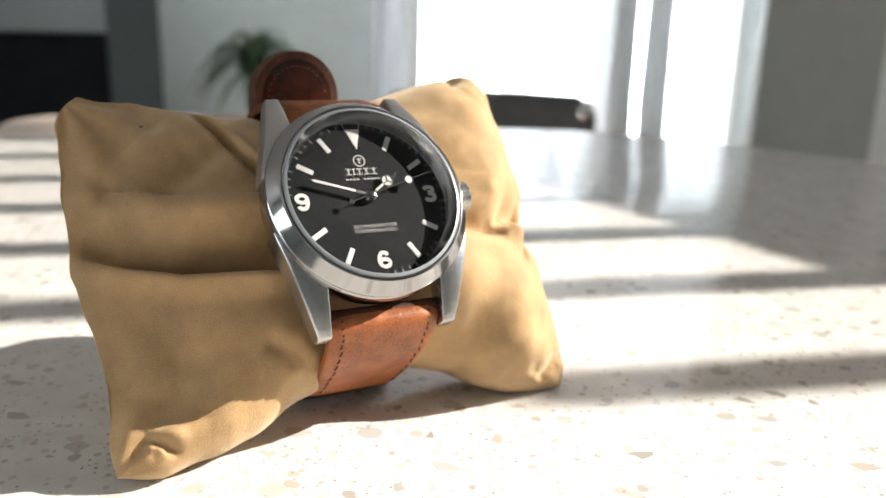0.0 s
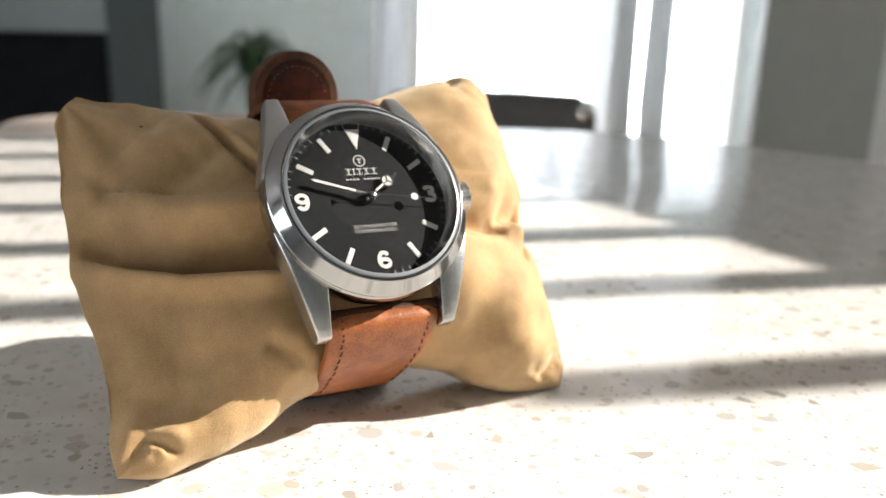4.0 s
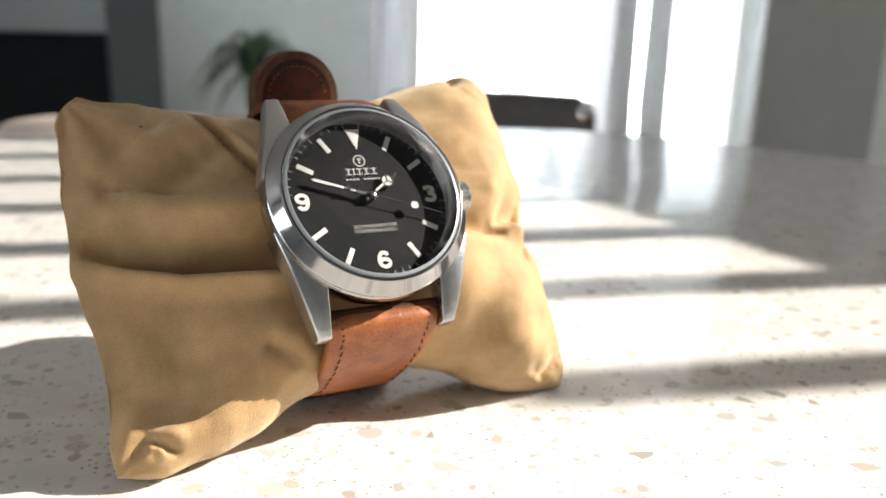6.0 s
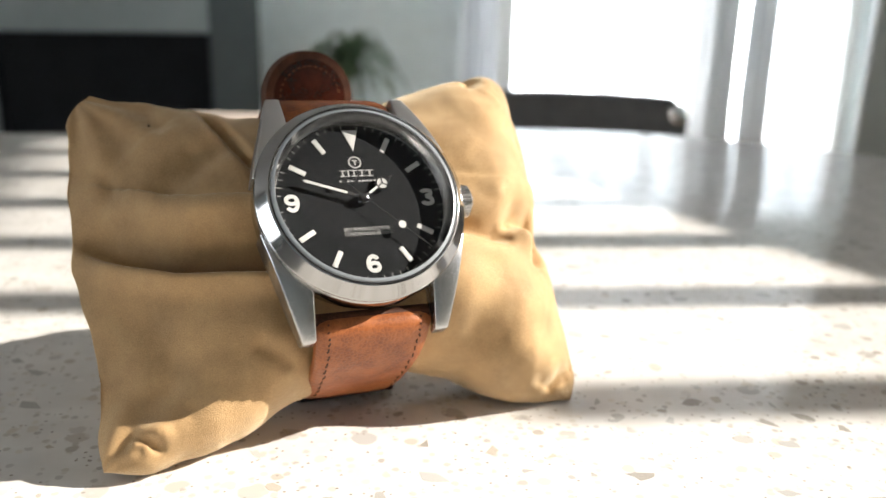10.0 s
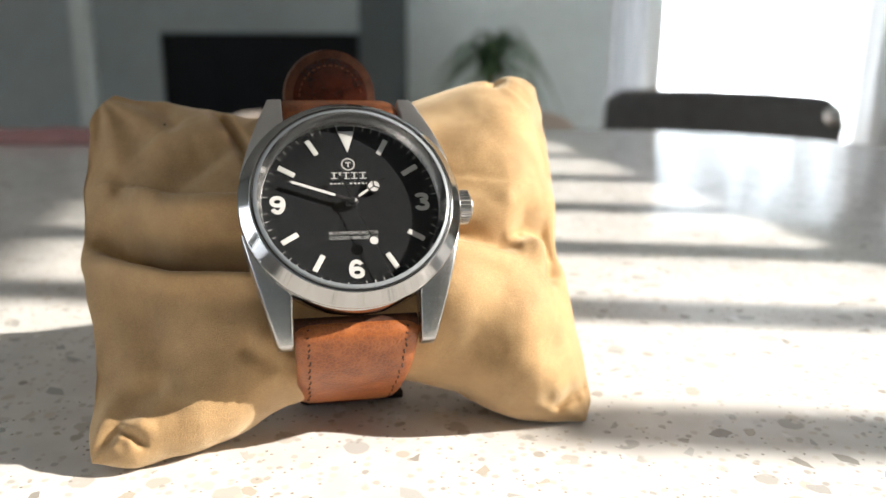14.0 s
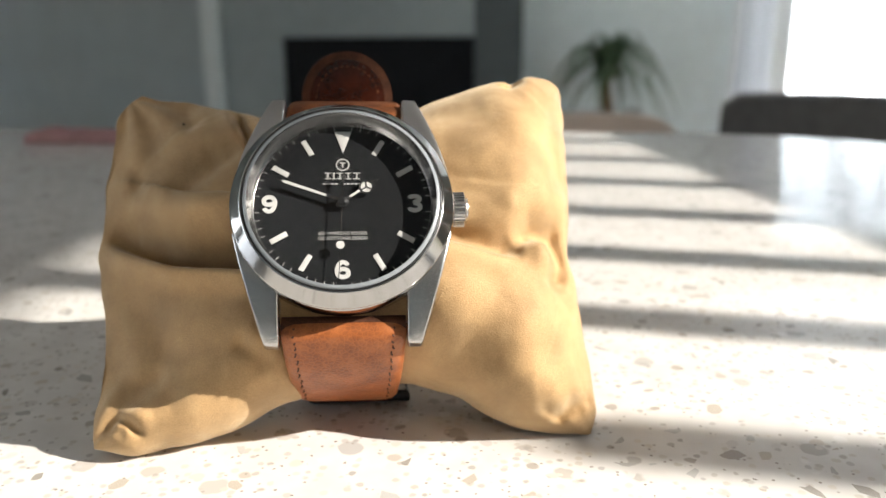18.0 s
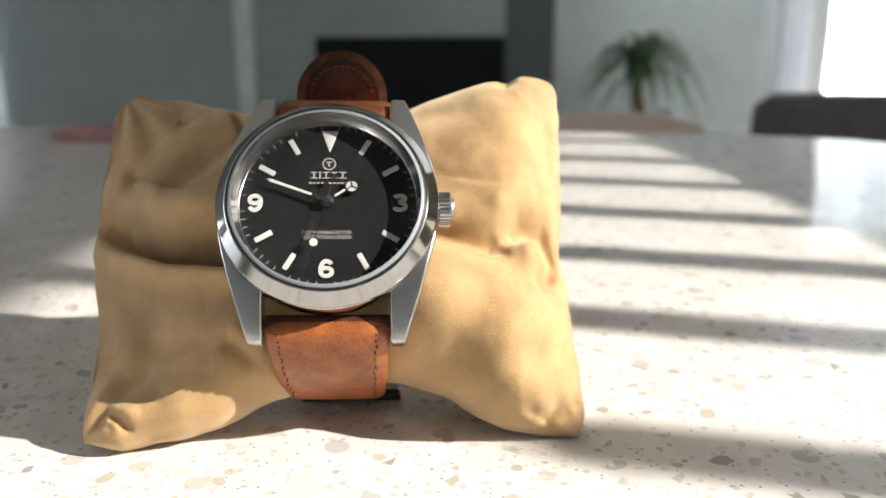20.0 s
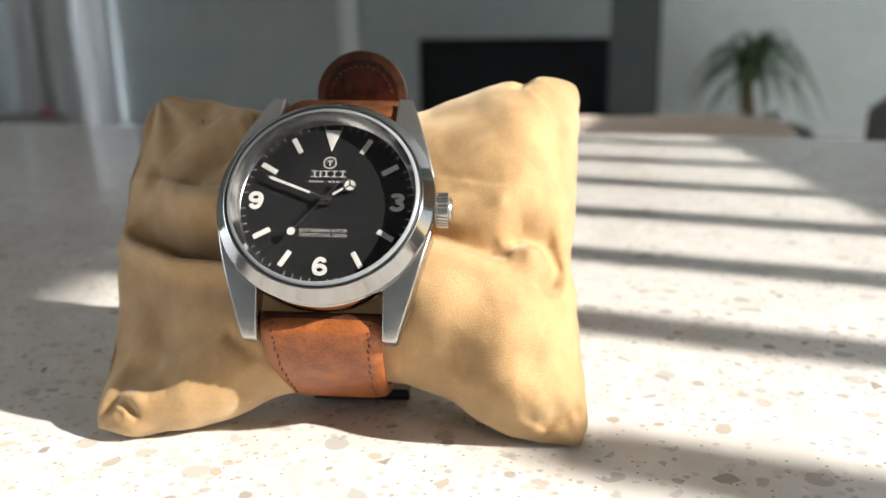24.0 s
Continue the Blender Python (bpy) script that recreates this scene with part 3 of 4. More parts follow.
def watch():
    w = thing("wristwatch", DIAL, "steel wristwatch with black dial and tan leather strap on a cushion", "watch")
    part("case_body", lathe(scaled([(0, -7.2), (14.5, -7.2), (17.0, -6.7), (18.6, -5.6), (19.15, -4.4), (19.2, -0.8), (18.9, -0.3), (17.3, -0.35), (17.0, -1.0), (0, -1.0)]), 128), POLISHED, w, "polished steel case")
    part("case_back", lathe(scaled([(0, -8.8), (13, -8.8), (14.2, -8.3), (14.4, -7.1), (0, -7.1)]), 64), BRUSHED, w, "brushed steel case back")
    for sx in (1, -1):
        for sy in (1, -1):
            part("lug", lug_mesh(sx, sy), BRUSHED if sy > 0 else SATIN, w, "brushed steel lug")
    part("bezel", lathe(scaled([(17.0, -0.5), (19.0, -0.2), (19.3, 0.02), (19.34, 0.3), (19.28, 0.5), (19.1, 0.68), (17.5, 2.72), (17.34, 2.9), (17.16, 2.94), (17.08, 2.8), (17.08, -0.3)]), 160, True), POLISHED, w, "smooth polished steel bezel", angle=50)
    part("chapter_ring", lathe(scaled([(16.78, 2.5), (16.6, 2.4), (15.5, -0.4), (15.35, -0.5), (16.7, -0.55)]), 160, True), RING_STEEL, w, "bare steel inner ring")
    dial = part("dial", lathe(scaled([(0, -0.2), (15.9, -0.2), (15.9, 0.0), (0, 0.0)]), 128), DIAL_BLACK, w, "black dial with white markers", m=pose(0, 0, -0.5 * MM))
    part("gasket", lathe(scaled([(16.78, 2.2), (17.06, 2.2), (17.06, 2.84), (16.94, 2.9), (16.78, 2.84)]), 128, True), GASKET, w, "thin black gasket ring")
    crystal = part("crystal", lathe(scaled([(0, 2.2), (16.5, 2.2), (16.76, 2.4), (16.76, 2.9), (16.4, 3.15), (15.9, 3.22), (8, 3.3), (0, 3.32)]), 128), GLASS, w, "clear slightly domed crystal", angle=60)
    crystal.visible_shadow = False
    part("crystal_edge", lathe(scaled([(16.12, 3.24), (16.46, 3.2), (16.77, 2.95), (16.77, 2.5), (16.73, 2.5), (16.72, 2.92), (16.44, 3.14), (16.12, 3.2)]), 128, True), CRYSTAL_EDGE, crystal, "pale ground edge of the crystal", angle=60)

    # minute track
    tick = part("minute_tick", box(-0.065 * MM, 0.065 * MM, 14.45 * MM, 15.2 * MM, 0.0, 0.012 * MM), PRINT, dial, m=hour_turn(6))
    for k in range(2, 60):
        if k % 5:
            again(tick, hour_turn(6 * k))
    # baton markers
    baton = part("hour_marker", box(-0.48 * MM, 0.48 * MM, 10.95 * MM, 14.15 * MM, 0.0, 0.16 * MM, 0.06 * MM, 2), LUME, dial, "white luminous baton", m=hour_turn(30))
    for k in (2, 4, 5, 7, 8, 10, 11):
        tagged(again(baton, hour_turn(30 * k)), "white luminous baton")
    tri = slab([(-1.55 * MM, 14.15 * MM), (0, 9.8 * MM), (1.5 * MM, 14.15 * MM)], 0.0, 0.16 * MM, 0.05 * MM)
    part("twelve_marker", tri, LUME, dial, "white luminous triangle")
    for txt, x, y, rz in (("3", 12.5, 0.05, 0), ("6", 0.03, -12.15, 0), ("9", -12.7, 0.0, 180)):
        part("numeral", numeral(txt), LUME, dial, "white luminous numeral " + txt, m=pose(x * MM, y * MM, 0, 0, 0, rz))
    # printed lines
    for txt, y, width in (("SELF WINDING ROTOR", -5.5, 8.45), ("CONCEPTIONAL DESIGN", -6.4, 8.35)):
        me, wd = lettering(txt, 0.62 * MM, 0.0)
        me.transform(Matrix.Diagonal((width * MM / wd, 1, 1, 1)))
        me.materials.append(PRINT)
        ob = new("printed_line", me)
        ob.parent, ob.matrix_basis = dial, pose(-0.03 * MM, y * MM, 0.02 * MM)
        ob["label"] = "small white printed words"
    # maker's mark as plain shapes
    part("mark_ring", lathe(scaled([(0.98, 0.0), (1.2, 0.0), (1.2, 0.04), (0.98, 0.04)]), 40, True), PRINT, dial, "white printed ring", m=pose(-0.05 * MM, 7.6 * MM, 0))
    part("mark_bar", box(-0.5 * MM, 0.5 * MM, 0.25 * MM, 0.47 * MM, 0, 0.03 * MM), PRINT, dial, m=pose(-0.05 * MM, 7.6 * MM, 0))
    part("mark_stem", box(-0.12 * MM, 0.12 * MM, -0.55 * MM, 0.25 * MM, 0, 0.03 * MM), PRINT, dial, m=pose(-0.05 * MM, 7.6 * MM, 0))
    xs = [(-3.25, -2.05), (-1.85, -1.35), (-1.15, 0.1), (0.35, 1.5), (1.75, 3.1)]
    for a, b in xs:
        bm = box(a * MM, b * MM, 5.88 * MM, 6.05 * MM, 0, 0.012 * MM)
        box(a * MM, b * MM, 4.78 * MM, 4.95 * MM, 0, 0.012 * MM, bm=bm)
        c = (a + b) / 2
        box((c - 0.13) * MM, (c + 0.13) * MM, 4.95 * MM, 5.88 * MM, 0, 0.012 * MM, bm=bm)
        part("name_bar", bm, PRINT, dial)
    for k in range(10):
        if k != 4:
            part("name_bar", box((-3.5 + 0.7 * k) * MM, (-3.5 + 0.7 * k + 0.46) * MM, 3.72 * MM, 4.02 * MM, 0, 0.012 * MM), PRINT, dial)

    # hands
    hour = part("hour_hand", tube([(0, -1.4 * MM, 0), (0, 3.6 * MM, 0)], 0.42 * MM, 8), HAND_GREY, w, "steel hour hand with a luminous disc", m=pose(0, 0, 0.3 * MM) @ hour_turn(55))
    part("hand_ring", lathe(scaled([(1.0, -0.1), (1.3, -0.1), (1.3, 0.12), (1.0, 0.12)]), 40, True), HAND_GREY, hour, m=pose(0, 5.0 * MM, 0))
    part("lume_disc", lathe(scaled([(0, -0.02), (1.02, -0.02), (1.02, 0.06), (0, 0.06)]), 40), LUME, hour, "white luminous disc", m=pose(0, 5.0 * MM, 0))
    for k in range(3):
        part("spoke", box(-0.11 * MM, 0.11 * MM, 0, 1.1 * MM, 0.05 * MM, 0.14 * MM), HAND_DARK, hour, m=pose(0, 5.0 * MM, 0, 0, 0, 180 + 120 * k))
    part("lume_strip", box(-0.2 * MM, 0.2 * MM, 1.5 * MM, 3.6 * MM, 0.38 * MM, 0.46 * MM), LUME, hour)
    part("hand_tip", slab([(-0.55 * MM, 6.2 * MM), (0.55 * MM, 6.2 * MM), (0, 8.0 * MM)], -0.08 * MM, 0.1 * MM, 0.03 * MM), HAND_GREY, hour)
    minute = part("minute_hand", slab([(-0.25 * MM, -1.2 * MM), (0.25 * MM, -1.2 * MM), (0.36 * MM, 2.2 * MM), (0.42 * MM, 10.6 * MM), (0, 11.9 * MM), (-0.42 * MM, 10.6 * MM), (-0.36 * MM, 2.2 * MM)], -0.07 * MM, 0.08 * MM, 0.04 * MM), HAND_GREY, w, "steel minute hand with a luminous bar", m=pose(0, 0, 0.85 * MM) @ hour_turn(288.6))
    part("lume_strip", slab([(-0.22 * MM, 3.0 * MM), (0.22 * MM, 3.0 * MM), (0.28 * MM, 10.6 * MM), (0, 11.3 * MM), (-0.28 * MM, 10.6 * MM)], 0.06 * MM, 0.12 * MM), LUME, minute)
    second = part("second_hand", slab([(-0.11 * MM, -4.6 * MM), (0.11 * MM, -4.6 * MM), (0.07 * MM, 15.0 * MM), (-0.07 * MM, 15.0 * MM)], -0.04 * MM, 0.04 * MM), HAND_GREY, w, "thin steel second hand with a luminous dot", m=pose(0, 0, 1.3 * MM) @ hour_turn(72.8))
    part("lume_dot", lathe(scaled([(0, 0.02), (0.72, 0.02), (0.72, 0.1), (0, 0.1)]), 32), LUME, second, "white luminous dot", m=pose(0, 8.35 * MM, 0))
    part("dot_ring", lathe(scaled([(0.7, -0.06), (0.9, -0.06), (0.9, 0.09), (0.7, 0.09)]), 32, True), HAND_GREY, second, m=pose(0, 8.35 * MM, 0))
    part("counterweight", lathe(scaled([(0, -0.06), (0.5, -0.06), (0.5, 0.07), (0, 0.07)]), 24), HAND_GREY, second, m=pose(0, -4.4 * MM, 0))
    part("hand_pin", lathe(scaled([(0, -0.5), (1.05, -0.5), (1.05, 0.55), (0.75, 0.7), (0.7, 1.32), (0.45, 1.42), (0.2, 1.42), (0.18, 1.36), (0, 1.36)]), 40), HAND_GREY, w, "steel centre pin")

    # crown with its flutes
    crown = part("crown", lathe(scaled([(0, 0), (1.9, 0), (1.9, 0.5), (2.85, 0.55), (2.95, 0.75), (2.95, 2.65), (2.75, 2.85), (2.3, 2.95), (2.1, 3.3), (1.6, 3.45), (0, 3.5)]), 48), SATIN, w, "fluted steel crown", m=pose(18.75 * MM, 0.0, -3.3 * MM, 0, 90, 0))
    flute = part("flute", box(2.78 * MM, 3.16 * MM, -0.16 * MM, 0.16 * MM, 0.7 * MM, 2.7 * MM, 0.08 * MM, 1), SATIN, crown)
    for k in range(1, 28):
        again(flute, pose(0, 0, 0, 0, 0, 360 / 28 * k), crown)
    # spring bars
    for y in (-20.2, 20.2):
        part("spring_bar", tube([(-11.2 * MM, y * MM, -7.4 * MM), (11.2 * MM, y * MM, -7.4 * MM)], 0.6 * MM, 12), SATIN, w, "steel spring bar")

    # strap
    low = [(-0.0195, -0.0088), (-0.0209, -0.0073)] + [to_dial(y, z) for y, z in ((-0.0070, 0.0243), (-0.0042, 0.0186), (0.0018, 0.0122), (0.0085, 0.0070), (0.0180, 0.0045), (0.031, 0.0058), (0.042, 0.0165), (0.049, 0.033))]
    bm, lp = band(low, lambda t: (22.0 - 3.0 * min(1.0, max(0.0, 2.4 * (t - 0.14)))) * MM, lambda t: 2.6 * MM, 0.45 * MM)
    front = part("front_strap", bm, TAN_LEATHER, w, "grained tan leather strap with stitched edges", angle=60)
    high = [to_dial(y, z) for y, z in ((0.049, 0.035), (0.0485, 0.047), (0.040, 0.0560), (0.030, 0.0598), (0.022, 0.0604), (0.0172, 0.0598), (0.0150, 0.0578))]
    bm, hp = band(high, 21.5 * MM, 2.4 * MM, 0.0)
    part("rear_strap", bm, DULL_TAN_LEATHER, w, "tan leather strap piece over the cushion", angle=60)
    for i in range(13):
        seg = 10 + i * 2.1
        k = int(seg)
        if k + 1 >= len(lp):
            break
        a, b = lp[k].lerp(lp[k + 1], seg - k), lp[k + 1].lerp(lp[min(k + 2, len(lp) - 1)], min(1, seg - k + 0.25))
        d = (lp[k + 1] - lp[k]).normalized()
        out = d.cross(Vector((1, 0, 0)))
        for sx in (-1, 1):
            x = sx * (8.5 - 0.075 * i + 0.12 * math.sin(2.3 * i + sx)) * MM
            lift = out * 1.68 * MM
            part("stitch", tube([a + lift + Vector((x, 0, 0)), (a + b) / 2 + lift + out * 0.1 * MM + Vector((x, 0, 0)), b + lift + Vector((x + sx * 0.2 * MM, 0, 0))], 0.17 * MM, 5), THREAD, front)
    # the loop's dark brown also stands for the shaded gap under the case
    part("strap_loop", tube([(-10.7 * MM, -20.0 * MM, -7.6 * MM), (10.7 * MM, -20.0 * MM, -7.6 * MM)], 1.75 * MM, 16), BROWN_EDGE, w, "dark leather loop round the spring bar, filling the shaded gap under the case")
    # round end of the strap standing up behind
    arc = [(9.6 * MM * math.cos(radians(a)), 9.6 * MM * math.sin(radians(a)) * 1.02) for a in range(0, 181, 6)]
    tail_m = DIAL.inverted() @ pose(0.0005, 0.0405, 0.0608, 90 - 3, 0, 4)
    tail = part("strap_end", slab([(9.6 * MM, -9 * MM)] + arc + [(-9.6 * MM, -9 * MM)], -2.8 * MM, 1.2 * MM, 0.8 * MM, 3), BROWN_EDGE, w, "rounded leather strap end", m=tail_m)
    arc2 = [(7.9 * MM * math.cos(radians(a)), 7.9 * MM * math.sin(radians(a)) * 1.02) for a in range(0, 181, 6)]
    part("strap_lining", slab([(7.9 * MM, -9 * MM)] + arc2 + [(-7.9 * MM, -9 * MM)], 1.1 * MM, 1.35 * MM, 0.1 * MM), BROWN_LEATHER, tail, "dark polished brown leather face")
    for k in range(16):
        a = radians(8 + 165 * k / 15)
        r = 6.6 * MM
        p = Vector((r * math.cos(a), r * math.sin(a), 1.38 * MM))
        q = Vector((r * math.cos(a + 0.1), r * math.sin(a + 0.1), 1.38 * MM))
        part("stitch", tube([p, (p + q) / 2 + Vector((0, 0, 0.1 * MM)), q], 0.13 * MM, 5), DULL_TAN_LEATHER, tail)
    # buckle under the cushion
    inv = DIAL.inverted()
    ring = [(-0.0085, 0.018, 0.0014), (0.0112, 0.0175, 0.0014), (0.0112, 0.027, 0.0014), (-0.0085, 0.028, 0.0014), (-0.0085, 0.018, 0.0014)]
    part("buckle", tube([inv @ Vector(p) for p in ring], 1.2 * MM, 10), HAND_DARK, w, "blackened steel strap buckle")
    return second, minute


# ---- the cushion ----
CUSHION_Z = -26.7


def near_line(p, pts):
    """Distance from p to a line of points, signed by the side, and how far along it lies."""
    best = (1e9, 0.0, 0.0)
    for k, (a, b) in enumerate(zip(pts, pts[1:])):
        ax, ay, bx, by = *a, *b
        dx, dy = bx - ax, by - ay
        t = max(0.0, min(1.0, ((p[0] - ax) * dx + (p[1] - ay) * dy) / (dx * dx + dy * dy)))
        d = math.hypot(p[0] - ax - t * dx, p[1] - ay - t * dy)
        if d < best[0]:
            best = (d, math.copysign(1, dx * (p[1] - ay) - dy * (p[0] - ax)), (k + t) / (len(pts) - 1))
    return best


def cushion():
    """Square suede cushion, pinched round its waist by the strap, corners drawn out, folds running from the watch."""
    nu, nv = 240, 200
    # the seam's run on each side, in millimetres of the watch's frame
    left_y, left_x = [-38, -28, -21, -13, 0, 13, 30, 38], [-47.2, -46.0, -45.2, -46.2, -49.0, -48.6, -48.2, -46.0]
    right_y, right_x = [-38, -22, -12, -3, 6, 19, 34, 41], [48.0, 47.2, 46.0, 44.9, 45.5, 46.2, 47.4, 46.6]
    top_x, top_y = [-47, -41, -36, -29, -22, -9, 9, 18, 28, 34, 38, 47], [39.4, 37.2, 35.2, 34.6, 31.6, 29.5, 30.5, 35.0, 37.6, 38.0, 39.7, 41.6]
    low_x, low_y = [-47, -38, -27, -18, -12, 0, 13, 22, 28, 34, 41, 48], [-38.6, -38.3, -36.2, -32.9, -29.2, -26.0, -26.0, -29.4, -33.2, -36.0, -37.2, -38.6]
    # folds: line, depth, width above it, width below it
    folds = [
        ([(-47, 4.3), (-39, 0.2), (-31, -3.3), (-17, -5.8), (-8, -6.8)], 16.0, 4.3, 1.3),
        ([(14, -1.0), (19, -2.6), (26, -4.6), (33, -6.2)], 4.2, 2.8, 1.6),
        ([(31, -3.4), (35, -1.2), (39.2, -1.4), (41.2, -5.0), (40.0, -9.0), (37.5, -12.0)], 4.2, 2.2, 1.9),
        ([(25, -8), (27, -16), (25, -21), (20, -25.5), (12, -26)], 0.6, 4.0, 4.0),
        ([(-23, 31), (-20.5, 25), (-17.5, 18), (-14, 11)], 3.0, 0.7, 1.0),
        ([(-46, -33), (-40, -30), (-34, -31), (-28, -29)], 0.8, 2.4, 2.0),
        ([(-45, -37), (-42, -34.5), (-39, -35)], 1.2, 0.9, 0.9),
        ([(35.5, 39), (35, 34), (32, 31)], 2.0, 1.3, 1.3),
        ([(47, -31), (42, -32.5), (38, -36)], 1.8, 1.0, 1.2),
        ([(-46, 30), (-41, 24), (-39, 16), (-40, 9)], 1.0, 3.5, 3.0),
        ([(-44, -8), (-36, -15), (-33, -24)], 1.0, 3.2, 3.2),
        ([(-13, -25), (-17, -22), (-20, -20)], 1.2, 1.4, 1.4),
        ([(14, 27), (24, 25), (36, 12)], 0.8, 4.0, 4.0),
        ([(44, 30), (41, 18), (43, 6)], 1.2, 2.4, 2.4),
        ([(-19, 20), (-25, 16.5), (-30, 12.5), (-34, 8.5)], 1.3, 2.2, 4.2),
        ([(-46, 21), (-42, 17), (-41, 11)], 1.2, 1.6, 1.6),
        ([(-34, 35), (-33, 29), (-30, 25)], 1.4, 1.8, 2.2),
        ([(-44, -24), (-38, -26), (-32, -25)], 1.3, 1.8, 2.4),
        ([(-44, -35), (-41, -32.5), (-38.5, -33.5), (-36, -36)], 2.2, 0.8, 0.9),
        ([(15, -22), (22, -22.5), (30, -27)], 0.9, 2.4, 3.0),
        ([(45, -33), (40, -34.5), (35, -33)], 1.5, 0.9, 1.4),
    ]
    # puffs: centre, height, spread
    puffs = [((19, -13), 3.2, 8.0, 8.0), ((33, -17), 1.2, 8.0, 9.0), ((36.6, -5.4), 2.0, 3.2, 3.0), ((-22, -17), 1.2, 9.0, 7.0), ((-26, 3.2), 3.2, 12.0, 4.5),
             ((-24, 20), 0.8, 8.0, 6.0), ((27, 18), 1.0, 10.0, 10.0), ((-40, -33), 0.6, 4.5, 3.0), ((-16, -20), 1.2, 4.0, 5.0), ((33, -29), 1.2, 7.0, 4.0)]

    def point(u, v):
        t = (v + 1) / 2
        y0 = -38 + 77 * t
        x = np.interp(y0, left_y, left_x) * (1 - u) / 2 + np.interp(y0, right_y, right_x) * (1 + u) / 2
        y = np.interp(x, low_x, low_y) * (1 - t) + np.interp(x, top_x, top_y) * t
        return float(x), float(y)

    def puff(u, v, x, y, back):
        full, slack = max(0.0, 1 - abs(u) ** 3.4) ** 0.50, max(0.0, 1 - abs(u) ** 1.5) ** 0.88
        ease = min(1.0, max(0.0, (v + 1.05) / 0.5))
        body = (full if u > 0 else full + (slack - full) * ease * ease * (3 - 2 * ease)) * max(0.0, 1 - abs(v) ** 3.0) ** 0.52
        waist = math.exp(-(x / 13.0) ** 2)
        h = (18.8 + 2.4 * math.tanh(x / 12.0) if not back else 18.5) * body * (1 - 0.14 * waist)
        if not back:
            soft = min(1.0, body * 2.2)
            # the upper right swells away from the watch, towards its outer seam
            if x > 6:
                rise = min(1.0, max(0.0, (y + 4) / 10.0))
                h += soft * rise * (4.2 * math.tanh((x - 27) / 8.0) - 0.6) * min(1.0, (x - 6) / 8.0)
            for (cx, cy), amp, sx, sy in puffs:
                h += soft * amp * math.exp(-((x - cx) / sx) ** 2 - ((y - cy) / sy) ** 2)
            for line, depth, wa, wb in folds:
                d, side, along = near_line((x, y), line)
                if d < 12:
                    w = wa if side > 0 else wb
                    fade = min(1.0, 5 * along + 0.35, 5 * (1 - along) + 0.04)
                    h -= soft * fade * depth * math.exp(-(d / w) ** 2)
                    h += soft * fade * depth * 0.22 * math.exp(-((d - 2.6 * w) / (1.6 * w)) ** 2)
        # gathers that run out of the corners
        for cx, cy, ph in ((-47, -38, 0.4), (48, -38, 2.0), (-47, 37, 1.1), (47, 41, 3.0)):
            r = math.hypot(x - cx, y - cy)
            if r < 22:
                a = math.atan2(y - cy, x - cx)
                h += (0.3 if cx > 0 else 0.7) * math.sin(11 * a + ph + r * 0.12) * (r / 22) * (1 - r / 22) * 4 * 0.6
        p = Vector((x / 15.0, y / 15.0, 3.7 if back else 0.3))
        h += body * ((0.55 if x > 0 else 1.0) * noise.noise(p) + (0.25 if x > 0 else 0.5) * noise.noise(p * 2.3) + 0.14 * noise.noise(p * 6))
        return max(h, 0.15 if body > 0 else 0.0)

    bm = bmesh.new()
    grid = {}
    inv = DIAL.inverted()
    for back in (False, True):
        for i in range(nu + 1):
            for j in range(nv + 1):
                rim_ = i in (0, nu) or j in (0, nv)
                if back and rim_:
                    grid[True, i, j] = grid[False, i, j]
                    continue
                u, v = math.sin(math.pi / 2 * (-1 + 2 * i / nu) * 0.92) / math.sin(math.pi / 2 * 0.92), math.sin(math.pi / 2 * (-1 + 2 * j / nv) * 0.92) / math.sin(math.pi / 2 * 0.92)
                x, y = point(u, v)
                # corners are blunt, the seam wavers
                blunt = (4.2 if u < 0 < v else 1.4 if v > 0 else 2.8) * (max(0, abs(u) + abs(v) - 1.76) / 0.24) ** 2
                x -= math.copysign(blunt * 0.7, u) * 0.7
                y -= math.copysign(blunt * 0.7, v) * 0.7
                waver = max(abs(u), abs(v)) ** 8
                x += 0.7 * waver * noise.noise(Vector((y / 6.0, 1.7, u)))
                y += (1.5 if v > 0 and x < 0 else 0.6) * waver * noise.noise(Vector((x / 6.0, 8.7, v)))
                z = puff(u, v, x, y, back)
                if not back and not rim_:
                    # the slack above the long fold hangs over it
                    d, side, along = near_line((x, y), folds[0][0])
                    if side > 0 and d < 9:
                        y -= 3.3 * math.exp(-((d - 3.0) / 2.2) ** 2) * min(1.0, 6 * along, 8 * (1 - along))
                if rim_:
                    z = 0.9 * noise.noise(Vector((x / 9, y / 9, 1)))
                q = Vector((x, y, CUSHION_Z + (-z if back else z))) * MM
                wq = DIAL @ q
                if wq.z < 0.0005:
                    wq.z = 0.0005
                    q = inv @ wq
                grid[back, i, j] = bm.verts.new(q)
    for back in (False, True):
        for i in range(nu):
            for j in range(nv):
                vs = [grid[back, i, j], grid[back, i + 1, j], grid[back, i + 1, j + 1], grid[back, i, j + 1]]
                bm.faces.new(vs if not back else vs[::-1])
    for _ in range(2):
        bmesh.ops.smooth_vert(bm, verts=bm.verts, factor=0.4, use_axis_x=True, use_axis_y=True, use_axis_z=True)
    me = smooth_mesh(bm, 80)
    me.name = "watch_cushion"
    me.materials.append(SUEDE)
    ob = new("watch_cushion", me)
    ob.matrix_basis = DIAL
    tagged(ob, "small tan suede watch cushion standing on the counter", "cushion")
    # a dark fleck caught in the nap
    near = min((v.co for v in me.vertices if v.co.z > CUSHION_Z * MM), key=lambda c: (c.x + 0.0335) ** 2 + (c.y - 0.0275) ** 2)
